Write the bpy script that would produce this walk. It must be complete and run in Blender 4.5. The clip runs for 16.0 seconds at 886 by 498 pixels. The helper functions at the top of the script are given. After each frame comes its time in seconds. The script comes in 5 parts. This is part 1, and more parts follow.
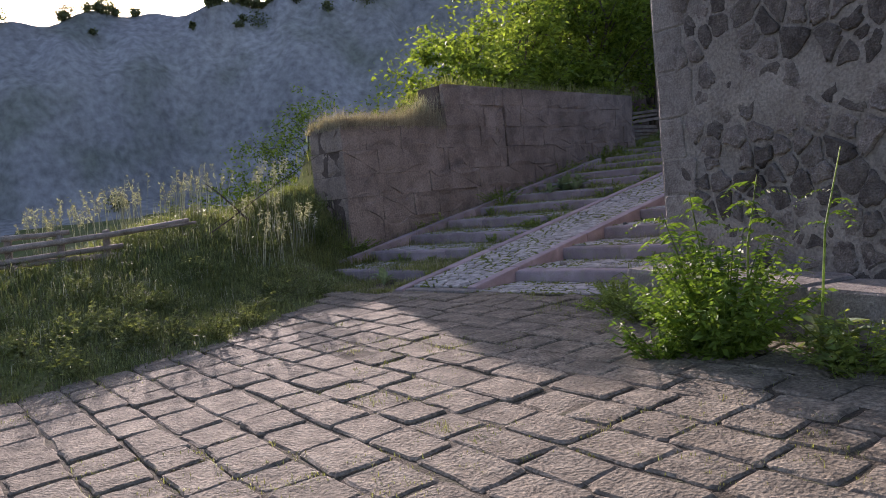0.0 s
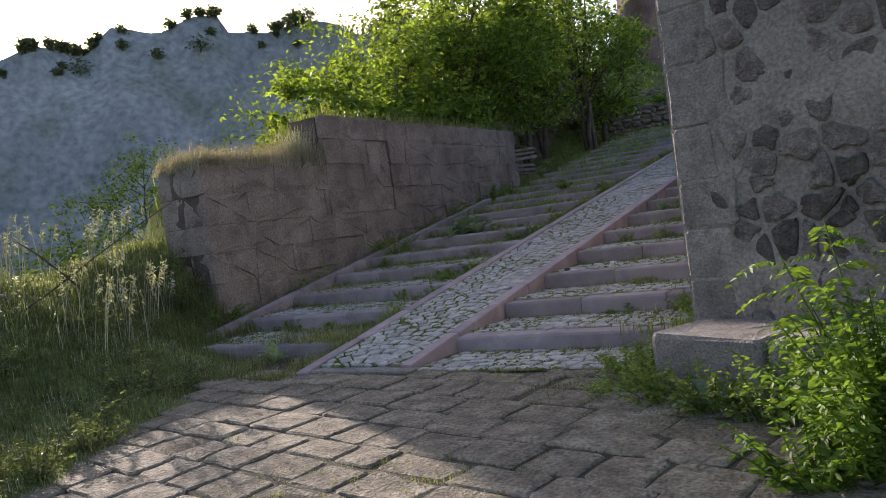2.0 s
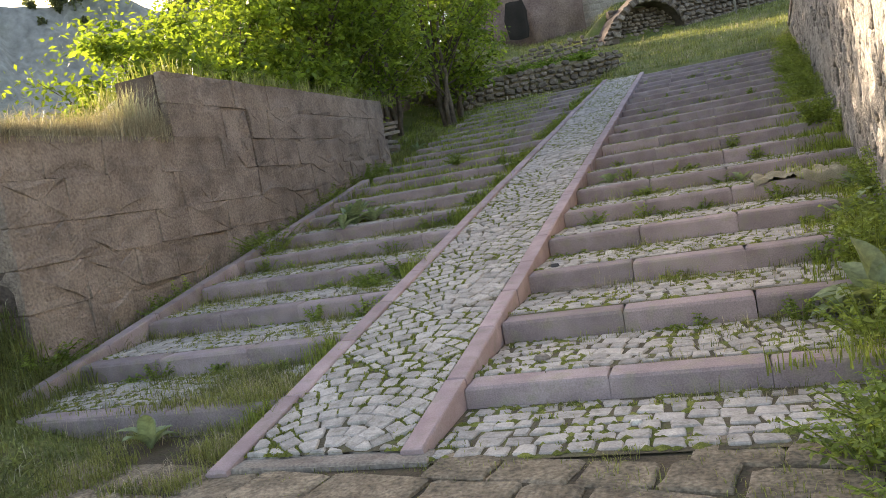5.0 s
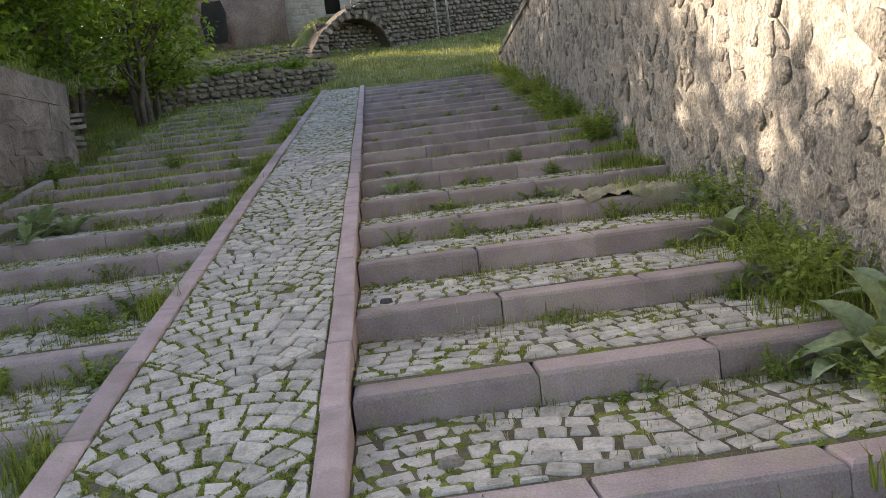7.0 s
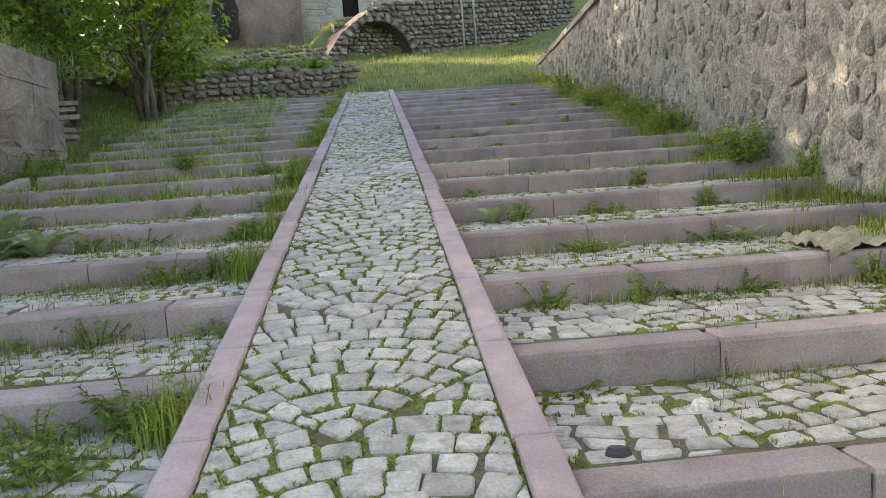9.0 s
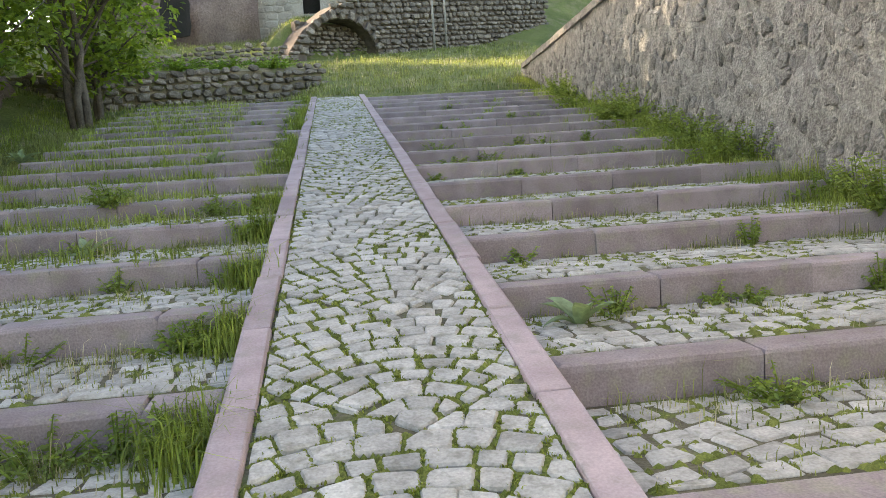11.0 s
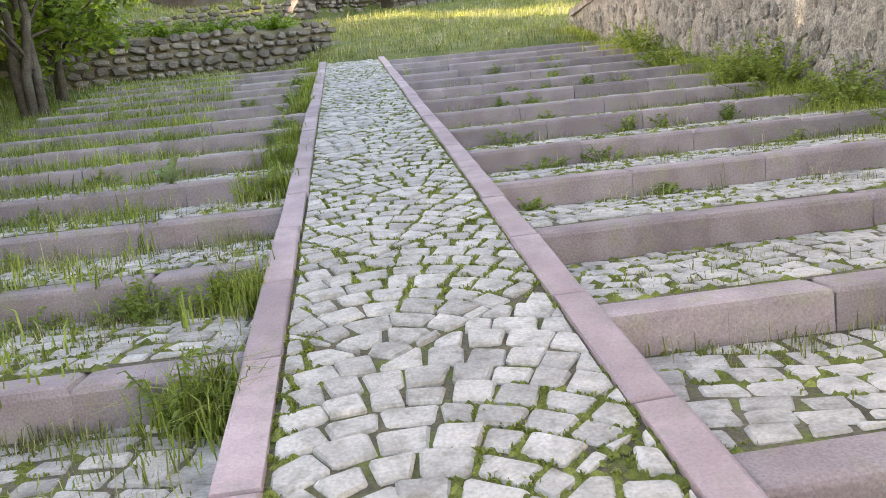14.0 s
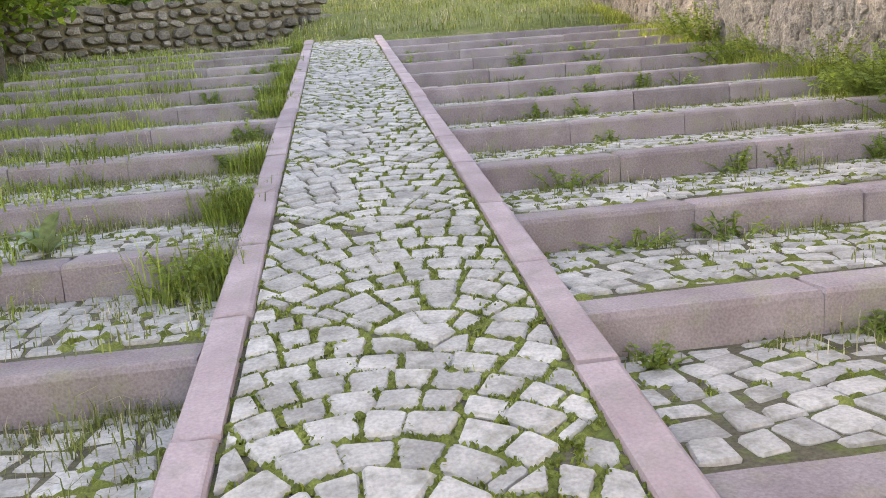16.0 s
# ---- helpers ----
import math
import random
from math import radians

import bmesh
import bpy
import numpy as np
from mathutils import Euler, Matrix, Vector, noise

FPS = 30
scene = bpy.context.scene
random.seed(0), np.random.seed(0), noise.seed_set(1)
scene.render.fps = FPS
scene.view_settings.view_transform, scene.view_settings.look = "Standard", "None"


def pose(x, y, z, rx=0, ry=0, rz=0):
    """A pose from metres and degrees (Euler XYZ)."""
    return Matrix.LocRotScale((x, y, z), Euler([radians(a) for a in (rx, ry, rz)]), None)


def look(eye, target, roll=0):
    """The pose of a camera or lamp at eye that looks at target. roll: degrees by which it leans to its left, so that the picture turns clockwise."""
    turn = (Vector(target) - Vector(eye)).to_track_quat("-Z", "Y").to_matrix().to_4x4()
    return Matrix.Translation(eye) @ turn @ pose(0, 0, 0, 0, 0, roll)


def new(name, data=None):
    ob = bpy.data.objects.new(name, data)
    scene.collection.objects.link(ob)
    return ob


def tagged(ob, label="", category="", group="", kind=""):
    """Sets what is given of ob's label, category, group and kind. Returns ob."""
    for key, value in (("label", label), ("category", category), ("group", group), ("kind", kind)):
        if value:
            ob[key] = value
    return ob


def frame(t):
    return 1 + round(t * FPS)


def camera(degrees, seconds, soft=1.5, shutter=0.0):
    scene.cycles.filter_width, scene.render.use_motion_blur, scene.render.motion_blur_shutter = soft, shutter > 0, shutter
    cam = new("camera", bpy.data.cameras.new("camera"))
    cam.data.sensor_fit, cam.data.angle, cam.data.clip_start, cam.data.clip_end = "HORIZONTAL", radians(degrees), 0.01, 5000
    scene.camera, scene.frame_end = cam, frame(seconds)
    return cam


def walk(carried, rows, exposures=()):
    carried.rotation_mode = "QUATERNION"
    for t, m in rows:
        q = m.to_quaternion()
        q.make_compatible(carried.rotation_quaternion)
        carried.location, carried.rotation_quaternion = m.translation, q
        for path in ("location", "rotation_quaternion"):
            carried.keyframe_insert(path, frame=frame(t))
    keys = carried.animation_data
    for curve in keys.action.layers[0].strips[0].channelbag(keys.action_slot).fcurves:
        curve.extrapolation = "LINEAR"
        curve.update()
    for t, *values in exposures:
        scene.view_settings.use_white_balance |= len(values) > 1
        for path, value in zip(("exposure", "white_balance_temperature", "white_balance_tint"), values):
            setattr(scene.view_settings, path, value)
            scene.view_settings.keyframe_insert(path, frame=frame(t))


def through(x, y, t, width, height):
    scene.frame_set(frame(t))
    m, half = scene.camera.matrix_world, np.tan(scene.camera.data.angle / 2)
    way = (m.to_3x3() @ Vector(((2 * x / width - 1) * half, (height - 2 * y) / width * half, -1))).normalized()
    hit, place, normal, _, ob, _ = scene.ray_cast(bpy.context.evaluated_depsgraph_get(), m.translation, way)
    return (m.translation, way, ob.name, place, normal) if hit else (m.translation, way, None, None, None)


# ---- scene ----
import collections

cam = camera(58.6, 16.0, soft=0.9)

PATH = [
    (0, (7.058, -8.782, 1.381), (5.67, -7.349, 1.241), -5.4),
    (0.5, (6.442, -8.325, 1.44), (5.147, -6.802, 1.387), -3.5),
    (1, (5.887, -8.008, 1.461), (4.784, -6.344, 1.334), -4.7),
    (1.5, (5.279, -7.602, 1.473), (4.222, -5.905, 1.45), -6.8),
    (2, (4.588, -7.303, 1.435), (3.513, -5.618, 1.374), -7.6),
    (2.5, (4.101, -6.877, 1.433), (3.089, -5.152, 1.399), -8.8),
    (3, (3.511, -6.515, 1.432), (2.548, -4.764, 1.361), -9.2),
    (3.2, (3.294, -6.344, 1.456), (2.403, -4.557, 1.359), -9.5),
    (5.3, (1.482, -4.834, 1.623), (0.916, -2.924, 1.446), -9.4),
    (5.5, (1.284, -4.647, 1.581), (0.829, -2.706, 1.423), -8.6),
    (6, (0.966, -4.176, 1.555), (0.837, -2.195, 1.309), -6.5),
    (6.5, (0.633, -3.464, 1.58), (0.631, -1.471, 1.409), -8.0),
    (7, (0.276, -2.884, 1.58), (0.396, -0.901, 1.346), -6.9),
    (7.5, (0.05, -2.161, 1.589), (0.273, -0.188, 1.35), -5.6),
    (8, (-0.317, -1.522, 1.561), (-0.108, 0.454, 1.331), -5.1),
    (8.5, (-0.495, -0.908, 1.504), (-0.272, 1.056, 1.204), -3.6),
    (9, (-0.621, -0.062, 1.67), (-0.48, 1.924, 1.473), -4.0),
    (9.2, (-0.676, 0.218, 1.68), (-0.542, 2.202, 1.465), -4.9),
    (11.3, (-0.965, 2.975, 2.118), (-0.71, 4.948, 1.917), -3.5),
    (11.5, (-0.919, 3.226, 2.114), (-0.717, 5.205, 1.906), -3.8),
    (12, (-1.026, 3.892, 2.228), (-0.848, 5.845, 1.834), -3.9),
    (12.5, (-0.956, 4.541, 2.289), (-0.72, 6.48, 1.857), -2.9),
    (13, (-1.062, 5.238, 2.373), (-0.962, 7.193, 1.963), -6.1),
    (13.5, (-1.052, 5.79, 2.48), (-0.877, 7.75, 2.124), -5.2),
    (14, (-0.994, 6.515, 2.59), (-0.799, 8.482, 2.284), -5.9),
    (14.5, (-1.079, 7.038, 2.733), (-0.724, 8.975, 2.38), -5.9),
    (15, (-0.95, 7.743, 2.744), (-0.531, 9.66, 2.357), -4.7),
    (15.5, (-1.043, 8.466, 2.921), (-0.755, 10.424, 2.632), -4.4),
    (16, (-0.895, 9.075, 3.022), (-0.684, 11.028, 2.644), -4.5),
]
EXPOSURE = [(0, 0.62, 6200, 31), (0.5, 1.0, 6200, 28), (1, 0.88, 6300, 27), (1.5, 1.25, 6300, 23), (2, 0.78, 6400, 21), (2.5, 1.25, 6500, 20), (3.2, 1.18, 6900, 18), (5.3, 1.83, 7900, 17), (6, 1.62, 7700, 17), (6.5, 1.48, 7600, 16), (7, 1.58, 7600, 15), (8, 1.92, 7600, 13), (8.5, 1.98, 7500, 12), (9.2, 2.26, 7700, 10), (12, 2.52, 7900, 13), (13, 2.92, 8200, 16), (14, 2.88, 8300, 18), (14.5, 2.76, 8300, 19), (15, 2.88, 8500, 21), (15.5, 2.9, 8800, 21), (16, 2.93, 8900, 22)]
walk(cam, [(t, look(eye, target, roll)) for t, eye, target, roll in PATH], EXPOSURE)

# ---- light ----
world = bpy.data.worlds.new("sky")
scene.world = world
world.use_nodes = True
wn = world.node_tree
sky = wn.nodes.new("ShaderNodeTexSky")
sky.sky_type, sky.sun_disc = "NISHITA", False
SUN_YAW, SUN_UP = 60.5, 16.6
sky.sun_elevation, sky.sun_rotation = radians(SUN_UP), radians(-SUN_YAW)
sky.dust_density = 2.0
wn.links.new(sky.outputs[0], wn.nodes["Background"].inputs[0])
wn.nodes["Background"].inputs[1].default_value = 0.15
sun = new("sun", bpy.data.lights.new("sun", "SUN"))
sun.data.energy, sun.data.angle, sun.data.color = 5.0, radians(0.6), (1.0, 0.9, 0.74)
SUN_DIR = Vector((-math.sin(radians(SUN_YAW)) * math.cos(radians(SUN_UP)),
                  math.cos(radians(SUN_YAW)) * math.cos(radians(SUN_UP)), math.sin(radians(SUN_UP))))
sun.matrix_world = look(SUN_DIR * 60, (0, 0, 0))

# ---- materials ----


def mat(name, dark, light, scale=3.0, fine=40.0, rough=0.85, bump=0.3, vary=0.15, relief=0.02, stain=None, grit=0.3, amount=0.5):
    """A worn surface: broad patches between two colours, fine grain, a stain colour in patches, own shade per piece."""
    m = bpy.data.materials.new(name)
    m.use_nodes = True
    nt = m.node_tree
    link, node = nt.links.new, nt.nodes.new
    b = nt.nodes["Principled BSDF"]
    geo = node("ShaderNodeNewGeometry")
    n1, n2 = node("ShaderNodeTexNoise"), node("ShaderNodeTexNoise")
    for n, s, d in ((n1, scale, 6), (n2, fine, 4)):
        n.inputs["Scale"].default_value, n.inputs["Detail"].default_value = s, d
        link(geo.outputs["Position"], n.inputs["Vector"])
    ramp = node("ShaderNodeValToRGB")
    ramp.color_ramp.elements[0].position, ramp.color_ramp.elements[1].position = 0.32, 0.68
    ramp.color_ramp.elements[0].color, ramp.color_ramp.elements[1].color = (*dark, 1), (*light, 1)
    link(n1.outputs[0], ramp.inputs[0])
    out = ramp.outputs[0]
    if stain:
        n3, r3, mix = node("ShaderNodeTexNoise"), node("ShaderNodeValToRGB"), node("ShaderNodeMix")
        n3.inputs["Scale"].default_value, n3.inputs["Detail"].default_value = scale * 2.3, 8
        link(geo.outputs["Position"], n3.inputs["Vector"])
        r3.color_ramp.elements[0].position, r3.color_ramp.elements[1].position = 0.5, 0.72
        r3.color_ramp.elements[1].color = (amount * 1.6, amount * 1.6, amount * 1.6, 1)
        link(n3.outputs[0], r3.inputs[0])
        mix.data_type = "RGBA"
        link(r3.outputs[0], mix.inputs[0])
        link(out, mix.inputs[6])
        mix.inputs[7].default_value = (*stain, 1)
        out = mix.outputs[2]
    info, add = node("ShaderNodeObjectInfo"), node("ShaderNodeMath")
    link(info.outputs["Random"], add.inputs[0])
    link(geo.outputs["Random Per Island"], add.inputs[1])
    wrap, span, grain = node("ShaderNodeMath"), node("ShaderNodeMapRange"), node("ShaderNodeMapRange")
    wrap.operation = "FRACT"
    link(add.outputs[0], wrap.inputs[0])
    link(wrap.outputs[0], span.inputs[0])
    span.inputs[3].default_value, span.inputs[4].default_value = 1 - vary, 1 + vary
    link(n2.outputs[0], grain.inputs[0])
    grain.inputs[1].default_value, grain.inputs[2].default_value = 0.25, 0.75
    grain.inputs[3].default_value, grain.inputs[4].default_value = 1 - grit * 1.2, 1 + grit
    times, hsv = node("ShaderNodeMath"), node("ShaderNodeHueSaturation")
    times.operation = "MULTIPLY"
    link(span.outputs[0], times.inputs[0])
    link(grain.outputs[0], times.inputs[1])
    link(times.outputs[0], hsv.inputs["Value"])
    link(out, hsv.inputs["Color"])
    link(hsv.outputs[0], b.inputs["Base Color"])
    b.inputs["Roughness"].default_value = rough
    b.inputs["Specular IOR Level"].default_value = 0.3
    if bump:
        bp, mixed = node("ShaderNodeBump"), node("ShaderNodeMath")
        mixed.operation = "ADD"
        link(n1.outputs[0], mixed.inputs[0])
        link(n2.outputs[0], mixed.inputs[1])
        bp.inputs["Strength"].default_value, bp.inputs["Distance"].default_value = bump, relief
        link(mixed.outputs[0], bp.inputs["Height"])
        link(bp.outputs[0], b.inputs["Normal"])
    return m


def leaf_mat(name, dark, light, through=0.45, vary=0.35, rough=0.55):
    """Leaves and grass: light also comes through from behind."""
    m = mat(name, dark, light, scale=1.2, fine=25, rough=rough, bump=0.0, vary=vary)
    nt = m.node_tree
    b, out = nt.nodes["Principled BSDF"], nt.nodes["Material Output"]
    tr, mix = nt.nodes.new("ShaderNodeBsdfTranslucent"), nt.nodes.new("ShaderNodeMixShader")
    col = b.inputs["Base Color"].links[0].from_socket
    warm = nt.nodes.new("ShaderNodeMix")
    warm.data_type, warm.blend_type = "RGBA", "MULTIPLY"
    warm.inputs[0].default_value = 1.0
    nt.links.new(col, warm.inputs[6])
    warm.inputs[7].default_value = (1.7, 1.6, 0.7, 1)
    nt.links.new(warm.outputs[2], tr.inputs[0])
    mix.inputs[0].default_value = through
    nt.links.new(b.outputs[0], mix.inputs[1])
    nt.links.new(tr.outputs[0], mix.inputs[2])
    nt.links.new(mix.outputs[0], out.inputs[0])
    return m


M_SETT = mat("sett_stone", (0.345, 0.33, 0.312), (0.505, 0.487, 0.462), 7, 75, 0.85, 0.6, 0.17, 0.008, stain=(0.22, 0.21, 0.17), amount=0.45, grit=0.2)
M_KERB = mat("pink_kerb_stone", (0.34, 0.262, 0.275), (0.45, 0.362, 0.378), 3.5, 90, 0.82, 0.4, 0.13, 0.006, stain=(0.30, 0.265, 0.245), amount=0.45, grit=0.13)
M_STEP = mat("step_kerb_stone", (0.255, 0.205, 0.215), (0.37, 0.31, 0.322), 3.4, 95, 0.85, 0.5, 0.16, 0.008, stain=(0.30, 0.275, 0.225), amount=0.55, grit=0.2)
M_JOINT = mat("mossy_joint_soil", (0.085, 0.075, 0.052), (0.15, 0.135, 0.09), 2.6, 60, 0.95, 0.6, 0, 0.02, stain=(0.12, 0.155, 0.03), amount=0.75)
M_SOIL = mat("dry_soil", (0.15, 0.12, 0.08), (0.24, 0.20, 0.14), 1.5, 30, 0.95, 0.6, 0, 0.03, stain=(0.10, 0.13, 0.04), amount=0.5)
M_SLAB = mat("plaza_slab_stone", (0.165, 0.138, 0.10), (0.32, 0.275, 0.205), 5, 38, 0.9, 1.0, 0.16, 0.024, stain=(0.105, 0.09, 0.07), amount=0.45, grit=0.45)
M_BED = mat("dark_joint_soil", (0.055, 0.046, 0.034), (0.115, 0.095, 0.065), 4, 50, 0.95, 0.8, 0, 0.02, stain=(0.06, 0.075, 0.025), amount=0.4)
M_MORTAR = mat("lime_mortar", (0.235, 0.212, 0.182), (0.335, 0.305, 0.265), 2.2, 34, 0.92, 0.8, 0, 0.025, stain=(0.18, 0.155, 0.135), amount=0.35)
M_RUBBLE = mat("rubble_stone", (0.105, 0.09, 0.08), (0.22, 0.192, 0.168), 7, 55, 0.9, 1.0, 0.45, 0.03, stain=(0.30, 0.275, 0.245), amount=0.4)
M_SMEAR = mat("rough_grey_mortar", (0.255, 0.24, 0.218), (0.40, 0.375, 0.34), 4.5, 30, 0.93, 1.0, 0, 0.04, stain=(0.16, 0.15, 0.135), amount=0.4)
M_RUBBLE2 = mat("grey_wall_stone", (0.165, 0.154, 0.143), (0.315, 0.295, 0.27), 9, 34, 0.9, 1.0, 0.26, 0.04, stain=(0.33, 0.31, 0.275), amount=0.4)
M_QUOIN = mat("grey_dressed_stone", (0.215, 0.19, 0.168), (0.325, 0.295, 0.26), 4, 48, 0.88, 0.9, 0.12, 0.018, stain=(0.16, 0.13, 0.115), amount=0.4)
M_ASHLAR_DARK = mat("packed_joint", (0.10, 0.078, 0.066), (0.17, 0.135, 0.115), 3, 30, 0.95, 0.5, 0.05, 0.02)
M_ASHLAR = mat("reddish_ashlar", (0.235, 0.19, 0.16), (0.38, 0.31, 0.26), 1.3, 30, 0.9, 1.0, 0.04, 0.03, stain=(0.155, 0.125, 0.11), amount=0.45)
M_DRY = mat("dry_wall_stone", (0.14, 0.115, 0.10), (0.27, 0.23, 0.20), 3, 30, 0.9, 0.9, 0.35, 0.03, stain=(0.34, 0.31, 0.27), amount=0.3)
M_HOUSE = mat("pale_house_stone", (0.28, 0.25, 0.22), (0.40, 0.365, 0.325), 1.5, 20, 0.9, 0.5, 0.14, 0.02, stain=(0.2, 0.17, 0.145), amount=0.35)
# near-black colour for the shade inside openings
M_DARK = mat("interior_shade", (0.02, 0.018, 0.016), (0.035, 0.03, 0.028), 1, 20, 0.95, 0.1, 0)
M_EARTH = mat("red_brown_rock", (0.16, 0.11, 0.095), (0.26, 0.19, 0.16), 0.8, 10, 0.95, 0.6, 0.1, 0.1)
# pale tuff; base colour raised to make up for haze before the cliff
M_CLIFF = mat("haze_paled_cliff_rock", (0.27, 0.275, 0.27), (0.42, 0.42, 0.41), 0.05, 0.9, 0.95, 0.35, 0.1, 1.2, stain=(0.16, 0.185, 0.125), amount=0.4)
M_TURF = mat("turf", (0.09, 0.115, 0.03), (0.17, 0.19, 0.06), 0.6, 18, 0.95, 0.7, 0, 0.05, stain=(0.22, 0.19, 0.11), amount=0.45)
M_WOOD = mat("weathered_wood", (0.20, 0.17, 0.14), (0.34, 0.30, 0.26), 6, 60, 0.85, 0.5, 0.15, 0.01)
M_BARK = mat("bark", (0.09, 0.07, 0.055), (0.17, 0.14, 0.11), 5, 40, 0.95, 0.8, 0.1, 0.03)
M_METAL = mat("grey_pole_paint", (0.26, 0.25, 0.24), (0.36, 0.34, 0.32), 4, 60, 0.5, 0.1, 0)
M_CLOTH = mat("dirty_cloth", (0.26, 0.24, 0.17), (0.40, 0.37, 0.28), 6, 70, 0.95, 0.5, 0.05, 0.01)
M_PALE = mat("pale_scrap", (0.55, 0.53, 0.49), (0.68, 0.66, 0.62), 10, 80, 0.7, 0.1, 0.1)
M_DARK2 = mat("dark_stone", (0.05, 0.05, 0.055), (0.09, 0.09, 0.095), 9, 60, 0.6, 0.3, 0.1, 0.004)
M_PALE2 = mat("pale_concrete", (0.42, 0.41, 0.39), (0.52, 0.51, 0.48), 2, 50, 0.85, 0.2, 0.05, 0.004)
M_STRAW2 = leaf_mat("pale_blades", (0.29, 0.31, 0.24), (0.44, 0.46, 0.38), 0.25)
M_GRASS = leaf_mat("grass_blades", (0.115, 0.145, 0.05), (0.26, 0.285, 0.125), 0.38, 0.45)
M_LUSH = leaf_mat("lush_blades", (0.13, 0.185, 0.04), (0.29, 0.35, 0.11), 0.45, 0.45)
M_BANK = leaf_mat("bank_grass_blades", (0.10, 0.135, 0.055), (0.22, 0.26, 0.13), 0.42, 0.4)
M_STRAW = leaf_mat("dry_grass", (0.32, 0.285, 0.215), (0.47, 0.43, 0.345), 0.2)
# leaf green lifted by a quarter, in place of sun patches by the wall
M_WEED = leaf_mat("weed_leaf", (0.12, 0.185, 0.045), (0.25, 0.325, 0.10), 0.45)
M_MULLEIN = leaf_mat("felted_leaf", (0.19, 0.26, 0.15), (0.31, 0.38, 0.25), 0.25, 0.15, 0.8)
M_BUSH = leaf_mat("bush_leaf", (0.07, 0.138, 0.022), (0.165, 0.265, 0.05), 0.45)
M_TREE = leaf_mat("tree_leaf", (0.085, 0.145, 0.028), (0.22, 0.30, 0.06), 0.55, 0.5)
# scrub green paled in colour, so the bushes fade as through haze
M_FARTREE = leaf_mat("haze_paled_far_leaf", (0.10, 0.125, 0.075), (0.17, 0.195, 0.12), 0.4)
M_MOSSLEAF = leaf_mat("moss_sprouts", (0.12, 0.16, 0.025), (0.23, 0.27, 0.06), 0.3)
M_MOSS = mat("moss_pads", (0.10, 0.125, 0.025), (0.21, 0.235, 0.06), 7, 120, 0.97, 0.9, 0.3, 0.012)

# ---- mesh helpers ----


class Heap:
    """Vertices and faces of many pieces for one mesh."""

    def __init__(self):
        self.v, self.f = [], []

    def add(self, verts, faces):
        n = len(self.v)
        self.v.extend(verts)
        self.f.extend([tuple(i + n for i in f) for f in faces])

    def put(self, shape, m):
        verts, faces = shape
        self.add([tuple(m @ Vector(v)) for v in verts], faces)

    def mesh(self, name, material, smooth=False):
        me = bpy.data.meshes.new(name)
        me.from_pydata(self.v, [], self.f)
        me.materials.append(material)
        if smooth:
            me.shade_smooth()
        me.update()
        return me


def mesh_of(name, shape, material, smooth=False):
    h = Heap()
    h.add(*shape)
    return h.mesh(name, material, smooth)


def thing(name, label, category, at=(0, 0, 0), group="", kind="", data=None):
    ob = new(name, data)
    ob.location = at
    return tagged(ob, label, category, group, kind)


def child(name, me, parent, label="", m=None, kind=""):
    """A part: one mesh object under its thing; m is its place in the world."""
    ob = new(name, me)
    ob.parent = parent
    loc = Matrix.Translation(parent.location) if parent.parent is None else parent.matrix_basis
    if m is not None:
        ob.matrix_basis = Matrix.Translation(-Vector(parent.location)) @ m if parent.parent is None else m
    else:
        ob.matrix_basis = Matrix.Translation(-Vector(parent.location)) if parent.parent is None else Matrix()
    if label:
        ob["label"] = label
    if kind:
        ob["kind"] = kind
    return ob


def block(w, d, h, r=0.015, jit=0.0, rnd=random):
    """A box with its top edges chamfered, from the middle of its base; joints stay crisp."""
    j = lambda: rnd.uniform(-jit, jit)  # noqa: E731
    v, f = [], []
    for z, s in ((0, 0), (h - r, 0), (h - 0.3 * r, 0.3 * r), (h, r)):
        for sx, sy in ((-1, -1), (1, -1), (1, 1), (-1, 1)):
            v.append((sx * (w / 2 - s) + j(), sy * (d / 2 - s) + j(), z + (j() if z else 0)))
    for k in (0, 4, 8):
        for i in range(4):
            f.append((k + i, k + (i + 1) % 4, k + 4 + (i + 1) % 4, k + 4 + i))
    f += [(12, 13, 14, 15), (3, 2, 1, 0)]
    return v, f


